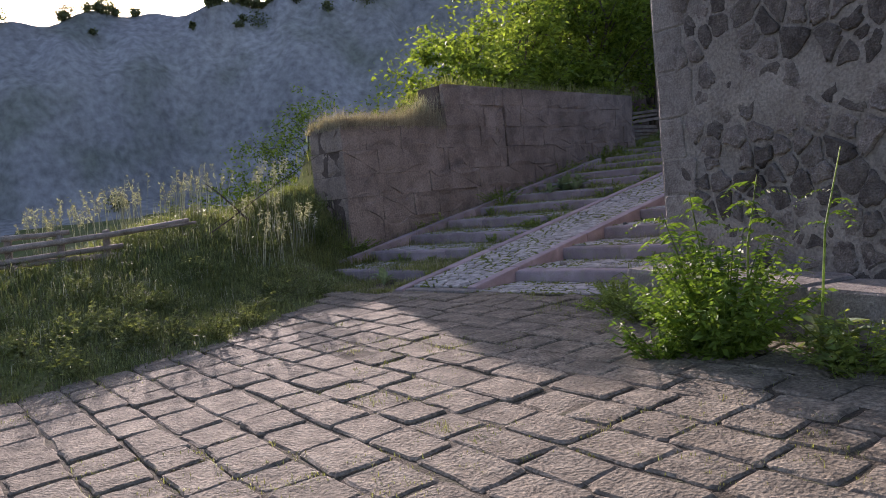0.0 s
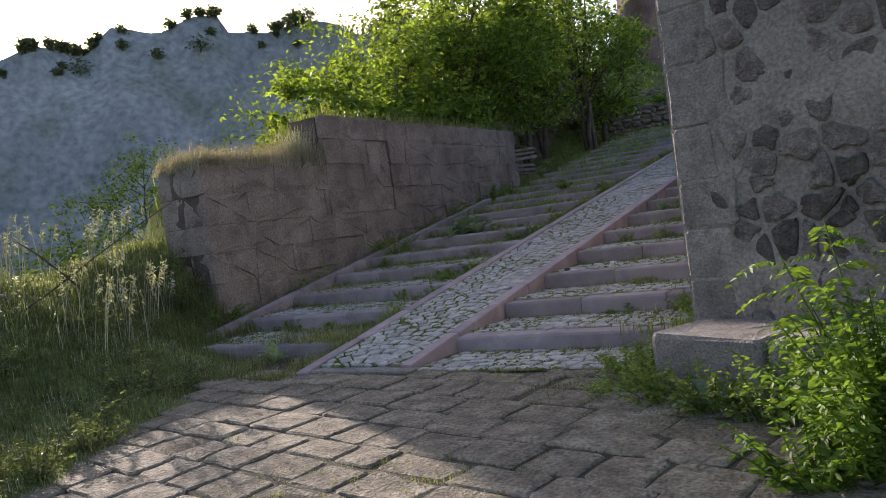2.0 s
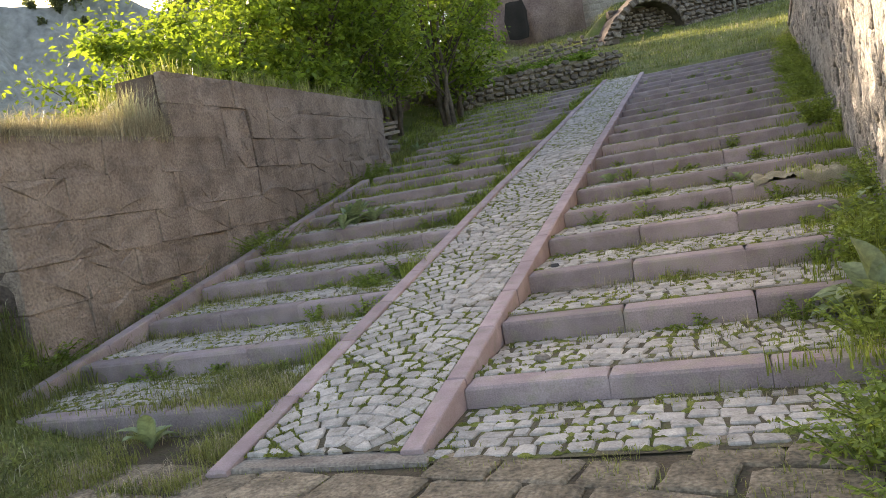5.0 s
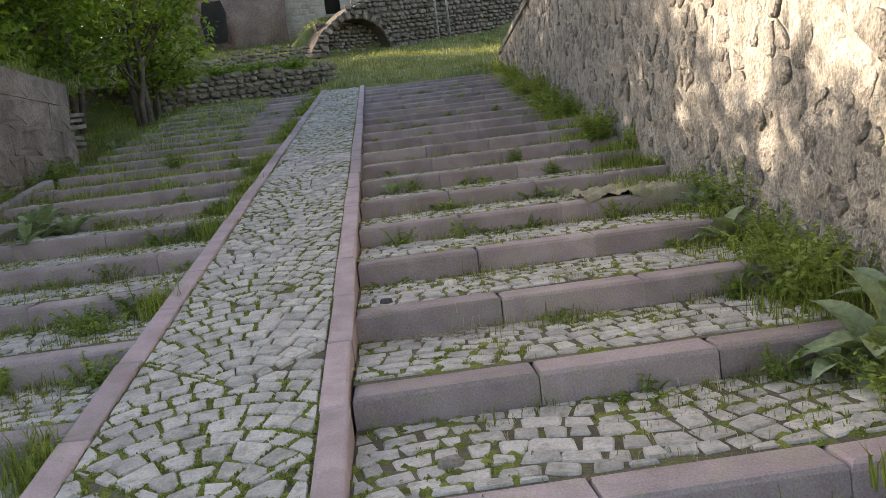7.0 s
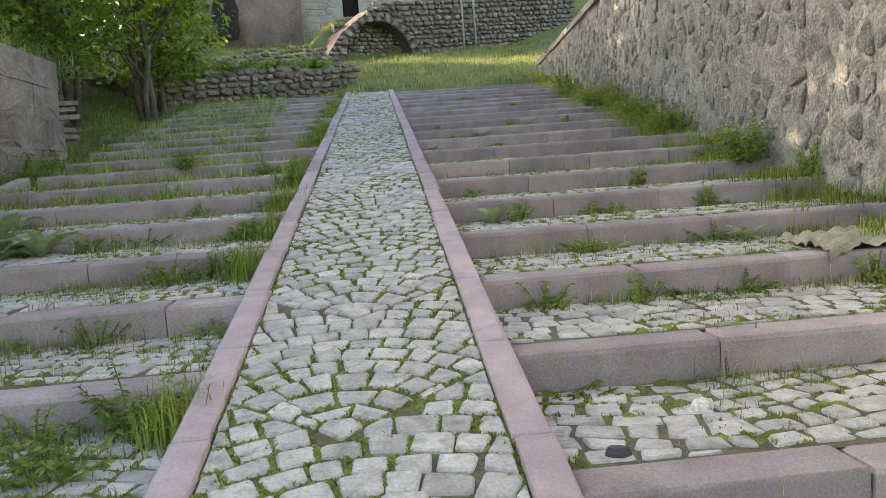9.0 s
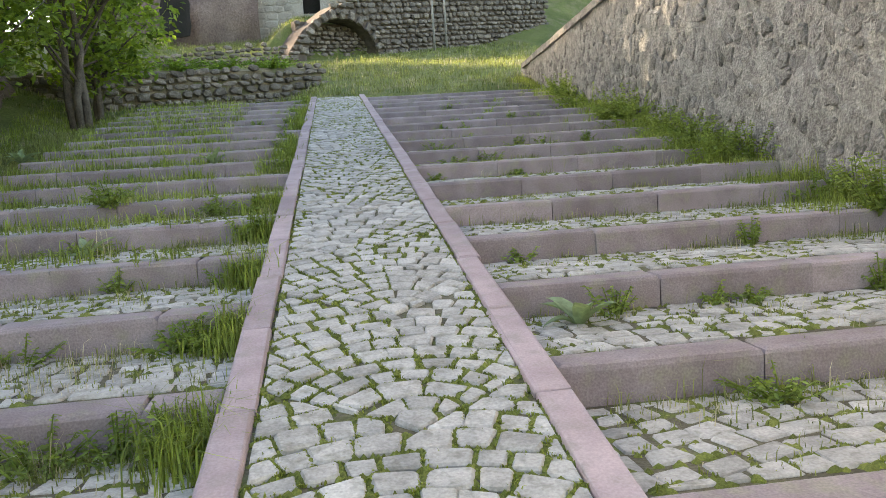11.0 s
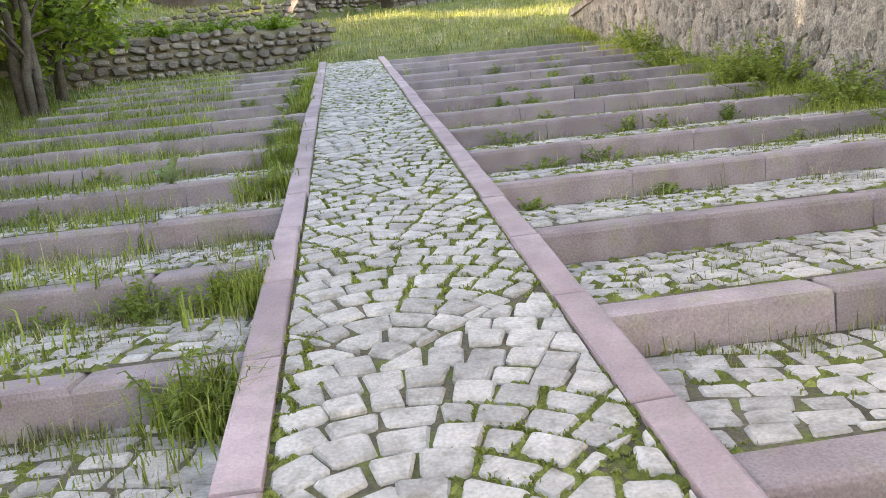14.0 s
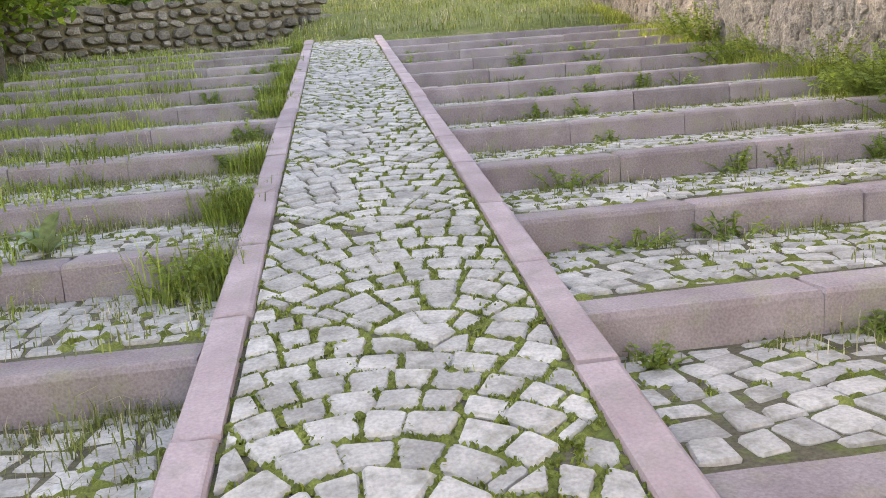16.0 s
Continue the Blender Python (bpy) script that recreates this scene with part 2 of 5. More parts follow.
def cut_stone(rnd, jit=0.05, chamfer=0.10, inset=0.05, rough=0.0, rings=1):
    """A roughly squared stone of unit size: jittered corners cut off, edges worn; depth is 1."""
    cs = [(sx * 0.5 + rnd.uniform(-jit, jit), sy * 0.5 + rnd.uniform(-jit, jit)) for sx, sy in ((-1, -1), (1, -1), (1, 1), (-1, 1))]
    ol = []
    for i, c in enumerate(cs):
        for o in (cs[i - 1], cs[(i + 1) % 4]):
            k = chamfer * rnd.uniform(0.6, 1.5)
            ol.append((c[0] + (o[0] - c[0]) * k, c[1] + (o[1] - c[1]) * k))
    v = [(x, y, -1.2) for x, y in ol] + [(x, y, 0.62) for x, y in ol]
    f = [(i, (i + 1) % 8, 8 + (i + 1) % 8, 8 + i) for i in range(8)]
    last = 8
    for k in range(rings):
        s = 1 - inset * 2 - 0.42 * k
        n = len(v)
        v += [(x * s, y * s, 1.0 + rnd.uniform(-rough, rough)) for x, y in ol]
        f += [(last + i, last + (i + 1) % 8, n + (i + 1) % 8, n + i) for i in range(8)]
        last = n
    if rings > 1:
        v.append((rnd.uniform(-0.1, 0.1), rnd.uniform(-0.1, 0.1), 1.0 + rnd.uniform(-rough, rough)))
        f += [(last + i, last + (i + 1) % 8, len(v) - 1) for i in range(8)]
    else:
        f.append(tuple(range(last, last + 8)))
    return v, f


def rounded(n, w, h, depth, rnd, wild=0.16, dome=0.35, square=0.55, shoulder=0.35):
    """A stone seen from above: an uneven outline of n corners, w by h, standing up by depth with a worn crown."""
    v, f = [], []
    ang = [2 * math.pi * (i + rnd.uniform(-0.22, 0.22)) / n for i in range(n)]
    rad = []
    for a in ang:
        c, s = abs(math.cos(a)), abs(math.sin(a))
        box = 1 / max(c, s)
        rad.append((square * box + (1 - square)) * (1 + rnd.uniform(-wild, wild * 0.4)))
    for scale, z in ((1.0, -0.05), (1.0, depth * (1 - shoulder)), (0.80, depth)):
        for a, r in zip(ang, rad):
            v.append((math.cos(a) * r * w / 2 * scale, math.sin(a) * r * h / 2 * scale, z + (rnd.uniform(-0.12, 0.12) * depth if z > 0 else 0)))
    v.append((rnd.uniform(-0.1, 0.1) * w, rnd.uniform(-0.1, 0.1) * h, depth * (1 + dome * 0.3)))
    for k in (0, n):
        for i in range(n):
            f.append((k + i, k + (i + 1) % n, k + n + (i + 1) % n, k + n + i))
    for i in range(n):
        f.append((2 * n + i, 2 * n + (i + 1) % n, 3 * n))
    return v, f


def sheet(nx, ny, place):
    """A grid of quads; place(u, v) with u, v from 0 to 1 gives a point."""
    v = [tuple(place(i / nx, j / ny)) for j in range(ny + 1) for i in range(nx + 1)]
    f = [(j * (nx + 1) + i, j * (nx + 1) + i + 1, (j + 1) * (nx + 1) + i + 1, (j + 1) * (nx + 1) + i) for j in range(ny) for i in range(nx)]
    return v, f


def prism(outline, z0, z1):
    """An upright prism over an outline that runs counter-clockwise; z1 may be a height for each corner."""
    n = len(outline)
    tops = z1 if isinstance(z1, (list, tuple)) else [z1] * n
    v = [(x, y, z0) for x, y in outline] + [(x, y, z) for (x, y), z in zip(outline, tops)]
    f = [(i, (i + 1) % n, n + (i + 1) % n, n + i) for i in range(n)] + [tuple(range(n, 2 * n)), tuple(range(n - 1, -1, -1))]
    return v, f


def tube(points, radii, sides=7):
    v, f = [], []
    pts = [Vector(p) for p in points]
    for i, p in enumerate(pts):
        way = (pts[min(i + 1, len(pts) - 1)] - pts[max(i - 1, 0)]).normalized()
        a = way.orthogonal().normalized()
        b = way.cross(a)
        for k in range(sides):
            t = 2 * math.pi * k / sides
            v.append(tuple(p + radii[i] * (math.cos(t) * a + math.sin(t) * b)))
    for i in range(len(pts) - 1):
        for k in range(sides):
            f.append((i * sides + k, i * sides + (k + 1) % sides, (i + 1) * sides + (k + 1) % sides, (i + 1) * sides + k))
    f.append(tuple(range(sides - 1, -1, -1)))
    f.append(tuple(range((len(pts) - 1) * sides, len(pts) * sides)))
    return v, f


def keep_side(poly, nx, ny, c):
    """What of a polygon lies where nx * x + ny * y <= c."""
    out = []
    for a, b in zip(poly, poly[1:] + poly[:1]):
        da, db = a[0] * nx + a[1] * ny - c, b[0] * nx + b[1] * ny - c
        if da <= 0:
            out.append(a)
        if da * db < 0:
            t = da / (da - db)
            out.append((a[0] + (b[0] - a[0]) * t, a[1] + (b[1] - a[1]) * t))
    return out


def area(poly):
    return 0.5 * sum(a[0] * b[1] - a[1] * b[0] for a, b in zip(poly, poly[1:] + poly[:1])) if len(poly) > 2 else 0.0


def cells(points, x0, y0, x1, y1, reach):
    """Close-laid stones: for each seed the polygon of what lies nearest to it, cut at the borders."""
    grid = collections.defaultdict(list)
    for p in points:
        grid[int(p[0] // reach), int(p[1] // reach)].append(p)
    for p in points:
        poly = [(max(x0, p[0] - reach), max(y0, p[1] - reach)), (min(x1, p[0] + reach), max(y0, p[1] - reach)),
                (min(x1, p[0] + reach), min(y1, p[1] + reach)), (max(x0, p[0] - reach), min(y1, p[1] + reach))]
        kx, ky = int(p[0] // reach), int(p[1] // reach)
        for q in [q for i in (-1, 0, 1) for j in (-1, 0, 1) for q in grid.get((kx + i, ky + j), ())]:
            dx, dy = q[0] - p[0], q[1] - p[1]
            if q is not p and dx * dx + dy * dy < reach * reach and poly:
                poly = keep_side(poly, dx, dy, dx * (p[0] + q[0]) / 2 + dy * (p[1] + q[1]) / 2)
        if len(poly) > 2:
            yield poly


def worn(poly, rnd, joint, corner=(0.04, 0.13), bow=0.0):
    """The outline drawn in by a joint of uneven width, its corners knocked off and its sides a little crooked; None if too little is left."""
    inner = list(poly)
    for a, b in zip(poly, poly[1:] + poly[:1]):
        nx, ny = b[1] - a[1], a[0] - b[0]
        ln = math.hypot(nx, ny)
        if ln > 1e-5 and inner:
            nx, ny = nx / ln, ny / ln
            inner = keep_side(inner, nx, ny, nx * a[0] + ny * a[1] - rnd.uniform(*joint))
    pts = []
    for p in inner:
        p = Vector(p)
        if not pts or (p - pts[-1]).length > 0.012:
            pts.append(p)
    if len(pts) > 2 and (pts[0] - pts[-1]).length < 0.012:
        pts.pop()
    if len(pts) < 3 or abs(area(pts)) < 0.0014:
        return None, None
    mid = sum(pts, Vector((0, 0))) / len(pts)
    ol = []
    for i, p in enumerate(pts):
        for o in (pts[i - 1], pts[(i + 1) % len(pts)]):
            ol.append(p.lerp(o, rnd.uniform(*corner)))
        if bow:
            q = p.lerp(pts[(i + 1) % len(pts)], rnd.uniform(0.35, 0.65))
            ol.append(q + (mid - q).normalized() * rnd.uniform(-bow * 0.6, bow))
    return mid, ol


def crowned(mid, ol, rnd, z_of, shoulder, inset, deep, dome=(-0.002, 0.005), lean=0.035, lift=0.006):
    """A stone over an outline: sides, a worn shoulder and an uneven crown; z_of gives its height."""
    n = len(ol)
    up, tx, ty = rnd.uniform(-lift, lift), rnd.uniform(-lean, lean), rnd.uniform(-lean, lean)
    top = lambda p, s: z_of(p.x, p.y) + up + tx * (p.x - mid.x) + ty * (p.y - mid.y) + s  # noqa: E731
    v = [(p.x, p.y, z_of(p.x, p.y) - deep) for p in ol] + [(p.x, p.y, top(p, -shoulder)) for p in ol]
    v += [(p.x, p.y, top(p, rnd.uniform(-0.2, 0.2) * shoulder)) for p in [mid.lerp(p, 1 - inset * rnd.uniform(0.7, 1.4)) for p in ol]]
    v.append((mid.x, mid.y, top(mid, rnd.uniform(*dome))))
    f = [(k + i, k + (i + 1) % n, k + n + (i + 1) % n, k + n + i) for k in (0, n) for i in range(n)]
    return v, f + [(2 * n + i, 2 * n + (i + 1) % n, 3 * n) for i in range(n)]


def sett_of(poly, z_of, rnd, joint):
    mid, ol = worn(poly, rnd, joint)
    return crowned(mid, ol, rnd, z_of, 0.010, 0.11, 0.05) if mid else None


# ---- plan ----
TREAD, RISE, STEPS = 1.197, 0.196, 21
KERB_R, KERB_L, KERB_W = -0.055, -1.515, 0.155
RAMP_Y0, TOP_Y = -0.80, 24.4


def slope(y):
    """Height of the ramp's surface."""
    return 0.19 + (y) * RISE / TREAD


def step_left(y):
    return -4.5 - 0.06 * y


def wall_x(y):
    """Face of the long wall on the uphill side."""
    if y < 1.5:
        return 2.76 + (y + 0.75) * 0.165
    return 3.131 + (y - 1.5) * 0.079


def bank_x(y):
    """Face of the old retaining wall."""
    return -5.32 - (y - 1.4) * 0.04


def smooth(a, b, x):
    t = min(1.0, max(0.0, (x - a) / (b - a)))
    return t * t * (3 - 2 * t)


def plaza_z(y):
    return 0.02 + 0.042 * max(-7.0, min(0.0, y + 1.2))


def ground(x, y):
    """Height of the land."""
    n = noise.noise((x * 0.35, y * 0.35, 0)) * 0.12 + noise.noise((x * 1.3, y * 1.3, 5)) * 0.04
    plaza = plaza_z(y) - 0.07
    level = smooth(-22, -13, x)
    stair = slope(min(y, TOP_Y + 2) * level) - 0.36
    up = 0.0
    if y > TOP_Y:
        # flatter in front of the low dry wall, which holds the meadow back
        behind = (y - 25.0) - (x + 10.2) * 0.469
        flat = 1 - 0.8 * smooth(-1.0, -3.0, x) * smooth(0.6, 0.0, behind)
        up = slope(TOP_Y * level) - 0.05 + (min(y, 60) - TOP_Y) * 0.215 * level * flat - 0.36 * (1 - smooth(TOP_Y, TOP_Y + 0.8, y))
    s = plaza if y < 0.4 else (stair if y < TOP_Y else up)
    # grassy bank beside the square
    edge = -1.0 - 0.55 * max(0, y + 4.2) if y > -4.2 else -1.0
    if y < 1.3:
        s += smooth(edge, edge - 5, x) * 0.92 * smooth(-16, -5, y) + smooth(edge, edge - 0.4, x) * 0.10
        s += 0.55 * smooth(-4.5, -1.0, y) * smooth(edge - 0.5, edge - 3, x)
        s += n * smooth(edge, edge - 1.5, x)
        s += smooth(-1.0, 1.3, y) * smooth(-4.9, -6.0, x) * 0.6
    # terrace over the retaining wall
    if y > 0.6:
        inner = bank_x(y) - 0.45
        h = 2.85 + 1.0 * smooth(4.2, 5.0, y) + smooth(10, 40, y) * 5.0
        t = smooth(inner + 0.25, inner - 0.1, x) * smooth(1.2, 1.9, y) * (1 - smooth(13.0, 14.6, y)) * smooth(-10.0 - 0.6 * max(0, y - 4), -7.2 - 0.6 * max(0, y - 4), x)
        s = s * (1 - t) + (h + n) * t
        far = smooth(13.6, 15.5, y) * smooth(step_left(y) - 0.6, step_left(y) - 6, x)
        s += far * 1.6
    if y > TOP_Y:
        s += n * 1.2
        # ground behind the arch wall and under the house
        back = (x + 1.9) * -0.555 + (y - 39.0) * 0.83
        s += 1.7 * smooth(0.9, 1.6, back) * smooth(-4.5, -2.3, x)
        s += 0.5 * smooth(-2.2, -5, x) * smooth(36, 39, y)
    s += 26 * smooth(50, 95, y) * smooth(-22, -12, x)
    # land drops away beyond the bank, then climbs
    drop = smooth(-6.5, -11.5, x) * (1 - smooth(7, 26, y))
    s -= drop * 7
    return s

# ---- ground ----


def axis(breaks):
    out = []
    for a, b, st in breaks:
        k = a
        while k < b - 1e-6:
            out.append(k)
            k += st
    return out + [breaks[-1][1]]


gx = axis([(-900, -100, 80), (-100, -30, 10), (-30, -12, 1.5), (-12, -4, 0.3), (-4, 5, 0.5), (5, 12, 0.7), (12, 40, 4), (40, 200, 40), (200, 900, 100)])
gy = axis([(-900, -100, 100), (-100, -30, 10), (-30, -9, 1.5), (-9, 2, 0.3), (2, 15, 0.45), (15, 45, 0.6), (45, 90, 5), (90, 900, 90)])
gh = Heap()
gv = []
for y in gy:
    for x in gx:
        z = ground(x, y)
        if wall_x(y) + 0.35 < x < 60 and -0.75 < y < 26:
            z = min(z, -0.3)
        gv.append((x, y, z))
gn = len(gx)
gh.add(gv, [(j * gn + i, j * gn + i + 1, (j + 1) * gn + i + 1, (j + 1) * gn + i) for j in range(len(gy) - 1) for i in range(gn - 1)])
thing("ground", "uneven grassy ground with dry soil patches", "ground", kind="structure", data=gh.mesh("ground", M_TURF, True))

# square: soil bed under the slabs
def square_edge(y):
    """Where the grass begins."""
    return -1.0 - 0.55 * max(0, y + 4.2) if y > -4.2 else -1.0


bed = sheet(30, 30, lambda u, v: (-3.2 + u * 14, -14 + v * 13.9, plaza_z(-14 + v * 13.9) - 0.018 - 0.5 * smooth(square_edge(-14 + v * 13.9) + 0.1, square_edge(-14 + v * 13.9) - 0.8, -3.2 + u * 14)))
pavement = thing("pavement", "old uneven stone slab paving with grassy joints", "pavement", kind="structure", data=mesh_of("pavement", bed, M_BED, True))

# ---- ramp ----
RAMP = thing("ramp", "sloping ramp of grey setts between pink stone kerbs", "ramp", kind="structure")
def ramp_bed(u, v):
    x, y = KERB_L + 0.1 + u * (KERB_R - KERB_L - 0.2), RAMP_Y0 + v * (TOP_Y - RAMP_Y0)
    return x, y, slope(y) - 0.003 + 0.007 * noise.noise((x * 9, y * 9, 0)) + 0.005 * noise.noise((x * 2, y * 2, 4))


bedr = sheet(40, 560, ramp_bed)
child("joint_bed", mesh_of("joint_bed", bedr, M_JOINT, True), RAMP, "mossy joints between the setts")
TILT = math.degrees(math.atan(RISE / TREAD))
rk = random.Random(5)
for x0 in (KERB_R - KERB_W / 2, KERB_L + KERB_W / 2):
    y = RAMP_Y0 - (0.0 if x0 > -0.5 else 0.15)
    while y < TOP_Y:
        ln = rk.choice((0.92, 1.0, 1.0, 1.1)) * 0.95
        me = mesh_of("kerb_stone", block(KERB_W + rk.uniform(-0.006, 0.006), (ln - 0.008) / math.cos(radians(TILT)), 0.46, 0.018, 0.004, rk), M_KERB)
        child("kerb_stone", me, RAMP, m=pose(x0 + rk.uniform(-0.006, 0.006), y + ln / 2, slope(y + ln / 2) - 0.435, TILT + rk.uniform(-0.3, 0.3), 0, rk.uniform(-0.4, 0.4)))
        y += ln


# ---- stone work ----
VARIANTS = {}


def variants(kind, material, n=9, count=20, seed=1, **shape):
    """Twenty stones of unit size of one kind; pieces share their meshes."""
    if kind not in VARIANTS:
        rnd = random.Random(seed)
        VARIANTS[kind] = [rounded(n, 1, 1, 1, rnd, **shape) for _ in range(count)]
        VARIANTS[kind + "_mesh"] = [mesh_of(kind, s, material) for s in VARIANTS[kind]]
    return VARIANTS[kind], VARIANTS[kind + "_mesh"]


def on_face(p, along, up, turn=0.0):
    """A frame on a wall: x along it, y up it, z out of it."""
    x, y = Vector(along).normalized(), Vector(up).normalized()
    z = x.cross(y)
    return Matrix.Translation(p) @ Matrix((x, y, z)).transposed().to_4x4() @ Matrix.Rotation(turn, 4, "Z")


def courses(rnd, length, height, wide, high, gap):
    """Stones in rough courses: middle along, middle up, width, height."""
    v = 0.0
    while v < height:
        h = rnd.uniform(*high)
        u = -rnd.uniform(0, wide[0])
        while u < length:
            w = rnd.uniform(*wide)
            yield u + w / 2, v + h / 2 + rnd.uniform(-0.12, 0.12) * h, w - gap, h * rnd.uniform(0.8, 1.05) - gap
            u += w
        v += h * 0.97


def lay(parent, kind, material, spots, near, name="stone", **shape):
    """Stones on spots (frame, w, h, depth); those that near() picks are parts of their own, 300 at most, the rest one part."""
    shapes, meshes = variants(kind, material, **shape)
    rest, made = Heap(), 0
    for i, (m, w, h, d, p) in enumerate(spots):
        k = (i * 7 + 3) % len(shapes)
        full = m @ Matrix.Diagonal((w, h, d, 1))
        if near(p) and made < 300:
            child(name, meshes[k], parent, m=full)
            made += 1
        else:
            rest.put(shapes[k], full)
    if rest.v:
        child(name + "_field", rest.mesh(name + "_field", material), parent, kind="stuff")


# ---- long wall beside the stairs ----
rw = random.Random(11)
WALL_Y = [-0.75, 0.3, 1.5, 4, 7, 10, 13, 16, 19, 21.5, 24, 26.5, 28.0]


def wall_top(y):
    return 7.8 - 2.65 * smooth(6.5, 16.5, y)


def wall_base(y, z):
    """The face bulges a little."""
    return wall_x(y) + 0.05 * noise.noise((y * 0.9, z * 0.9, 3)) * smooth(-0.75, 0.5, y)


def wall_face(y, z):
    """Mortar, pushed rough between the stones."""
    rough = 0.03 * noise.noise((y * 6.1, z * 5.1, 8)) + 0.018 * noise.noise((y * 15, z * 13, 4)) + 0.03 * noise.noise((y * 2.3, z * 2.1, 6))
    return wall_base(y, z) + rough * smooth(-0.75, 0.5, y)


long_wall = thing("wall_long", "tall grey rubble wall with smeared mortar beside the stairs", "wall", kind="structure")
face = sheet(440, 120, lambda u, v: (wall_face(-0.75 + 28.75 * u, z := (-0.5 + v * (wall_top(-0.75 + 28.75 * u) + 0.5))), -0.75 + 28.75 * u, z))
hw = Heap()
hw.add([(x, y, z) for x, y, z in face[0]], [tuple(reversed(f)) for f in face[1]])
n0 = len(hw.v)
prof = [(y, wall_top(y)) for y in WALL_Y]
for y, t in prof:
    hw.v += [(wall_x(y) + 0.01, y, t), (wall_x(y) + 0.7, y, t), (wall_x(y) + 0.7, y, -0.5)]
for i in range(len(prof) - 1):
    a, b = n0 + 3 * i, n0 + 3 * i + 3
    hw.f += [(a, b, b + 1, a + 1), (a + 1, b + 1, b + 2, a + 2)]
e = n0 + 3 * (len(prof) - 1)
hw.v += [(wall_x(28), 28.0, -0.5)]
hw.f += [(e, len(hw.v) - 1, e + 2, e + 1)]
child("mortar_face", hw.mesh("mortar_face", M_SMEAR, True), long_wall, "grey lime mortar")
seeds, near_seeds = [], collections.defaultdict(list)
for _ in range(19000):
    y, gap = rw.uniform(0.2, 27.8), rw.choice((0.15, 0.19, 0.24, 0.30))
    z = rw.uniform(slope(max(y, 0)) - 0.5, min(wall_top(y) - 0.1, slope(max(y, 0)) + 5.0))
    key = (int(y), int(z))
    around = [q for a in (-1, 0, 1) for b in (-1, 0, 1) for q in near_seeds[key[0] + a, key[1] + b]]
    if all(((y - q[0]) * 0.9) ** 2 + (z - q[1]) ** 2 > max(gap, q[2] * 0.8) ** 2 for q in around):
        seeds.append((y, z, gap))
        near_seeds[key].append(seeds[-1])
rest, made = Heap(), 0
for poly in cells(seeds, 0.1, -0.4, 27.9, 7.7, 0.8):
    mid, ol = worn(poly, rw, (0.003, 0.050), (0.08, 0.26), 0.03)
    if mid is None or rw.random() < 0.12 or mid.y > wall_top(mid.x) - 0.12:
        continue
    proud = rw.uniform(0.004, 0.022)
    sv, sf = crowned(mid, ol, rw, lambda a, b: proud, proud * 0.9, 0.2, 0.08, (-0.012, 0.012), 0.05, 0.004)
    s = [(wall_base(a, b) - c, a, b) for a, b, c in sv], [tuple(reversed(f)) for f in sf]
    if 1.5 < mid.x < 9.5 and mid.y < slope(mid.x) + 2.6 and made < 300:
        child("stone", mesh_of("stone", s, M_RUBBLE2), long_wall)
        made += 1
    else:
        rest.add(*s)
child("stone_field", rest.mesh("stone_field", M_RUBBLE2), long_wall, kind="stuff")
y = 13.0
while y < 27.6:
    ln = rw.uniform(0.5, 0.9)
    mid = y + ln / 2
    rise = math.atan2(wall_top(mid + 0.2) - wall_top(mid - 0.2), 0.4)
    me = mesh_of("cap_stone", block(0.78, ln - 0.02, 0.17, 0.03, 0.015, rw), M_QUOIN)
    child("cap_stone", me, long_wall, "flat grey cap stone", m=pose(wall_x(mid) + 0.33, mid, wall_top(mid) - 0.02, math.degrees(rise), 0, -4.5 + rw.uniform(-1.5, 1.5)))
    y += ln

# ---- building corner on the square ----
FD = Vector((1.0, -0.40, 0)).normalized()
C0 = Vector((2.76, -0.75, 0))
front = thing("wall_front", "stone house wall of dark stones set in pale mortar", "wall", kind="structure")


def front_bulge(u, z):
    return 0.03 * noise.noise((u * 1.3, z * 1.3, 1)) + 0.012 * noise.noise((u * 5, z * 5, 2))


FN = Vector((FD.y, -FD.x, 0))
fs = sheet(90, 60, lambda u, v: C0 + FD * (u * 9) + FN * (front_bulge(u * 9, v * 8.3) * smooth(0, 0.03, u)) + Vector((0, 0, -0.4 + v * 8.2)))
hf = Heap()
hf.add(*fs)
n0 = len(hf.v)
A, B = C0 + FD * 9, C0 + FD * 9 + Vector((-FN.x, -FN.y, 0)) * 6
for p in (C0, A, B, C0 + Vector((0.72, 0.2, 0))):
    hf.v += [(p.x, p.y, -0.4), (p.x, p.y, 7.8)]
hf.f += [(n0 + 2, n0 + 4, n0 + 5, n0 + 3), (n0 + 4, n0 + 6, n0 + 7, n0 + 5), (n0 + 1, n0 + 3, n0 + 5, n0 + 7)]
child("mortar_face", hf.mesh("mortar_face", M_MORTAR, True), front, "pale lime mortar")
rf = random.Random(23)
seeds = []
for _ in range(9000):
    p, gap = (rf.uniform(0.36, 8.8), rf.uniform(0.0, 7.5)), rf.choice((0.15, 0.19, 0.24, 0.32))
    if all((p[0] - q[0]) ** 2 + ((p[1] - q[1]) * 1.15) ** 2 > max(gap, g * 0.8) ** 2 for *q, g in seeds):
        seeds.append((*p, gap))
rest, made = Heap(), 0
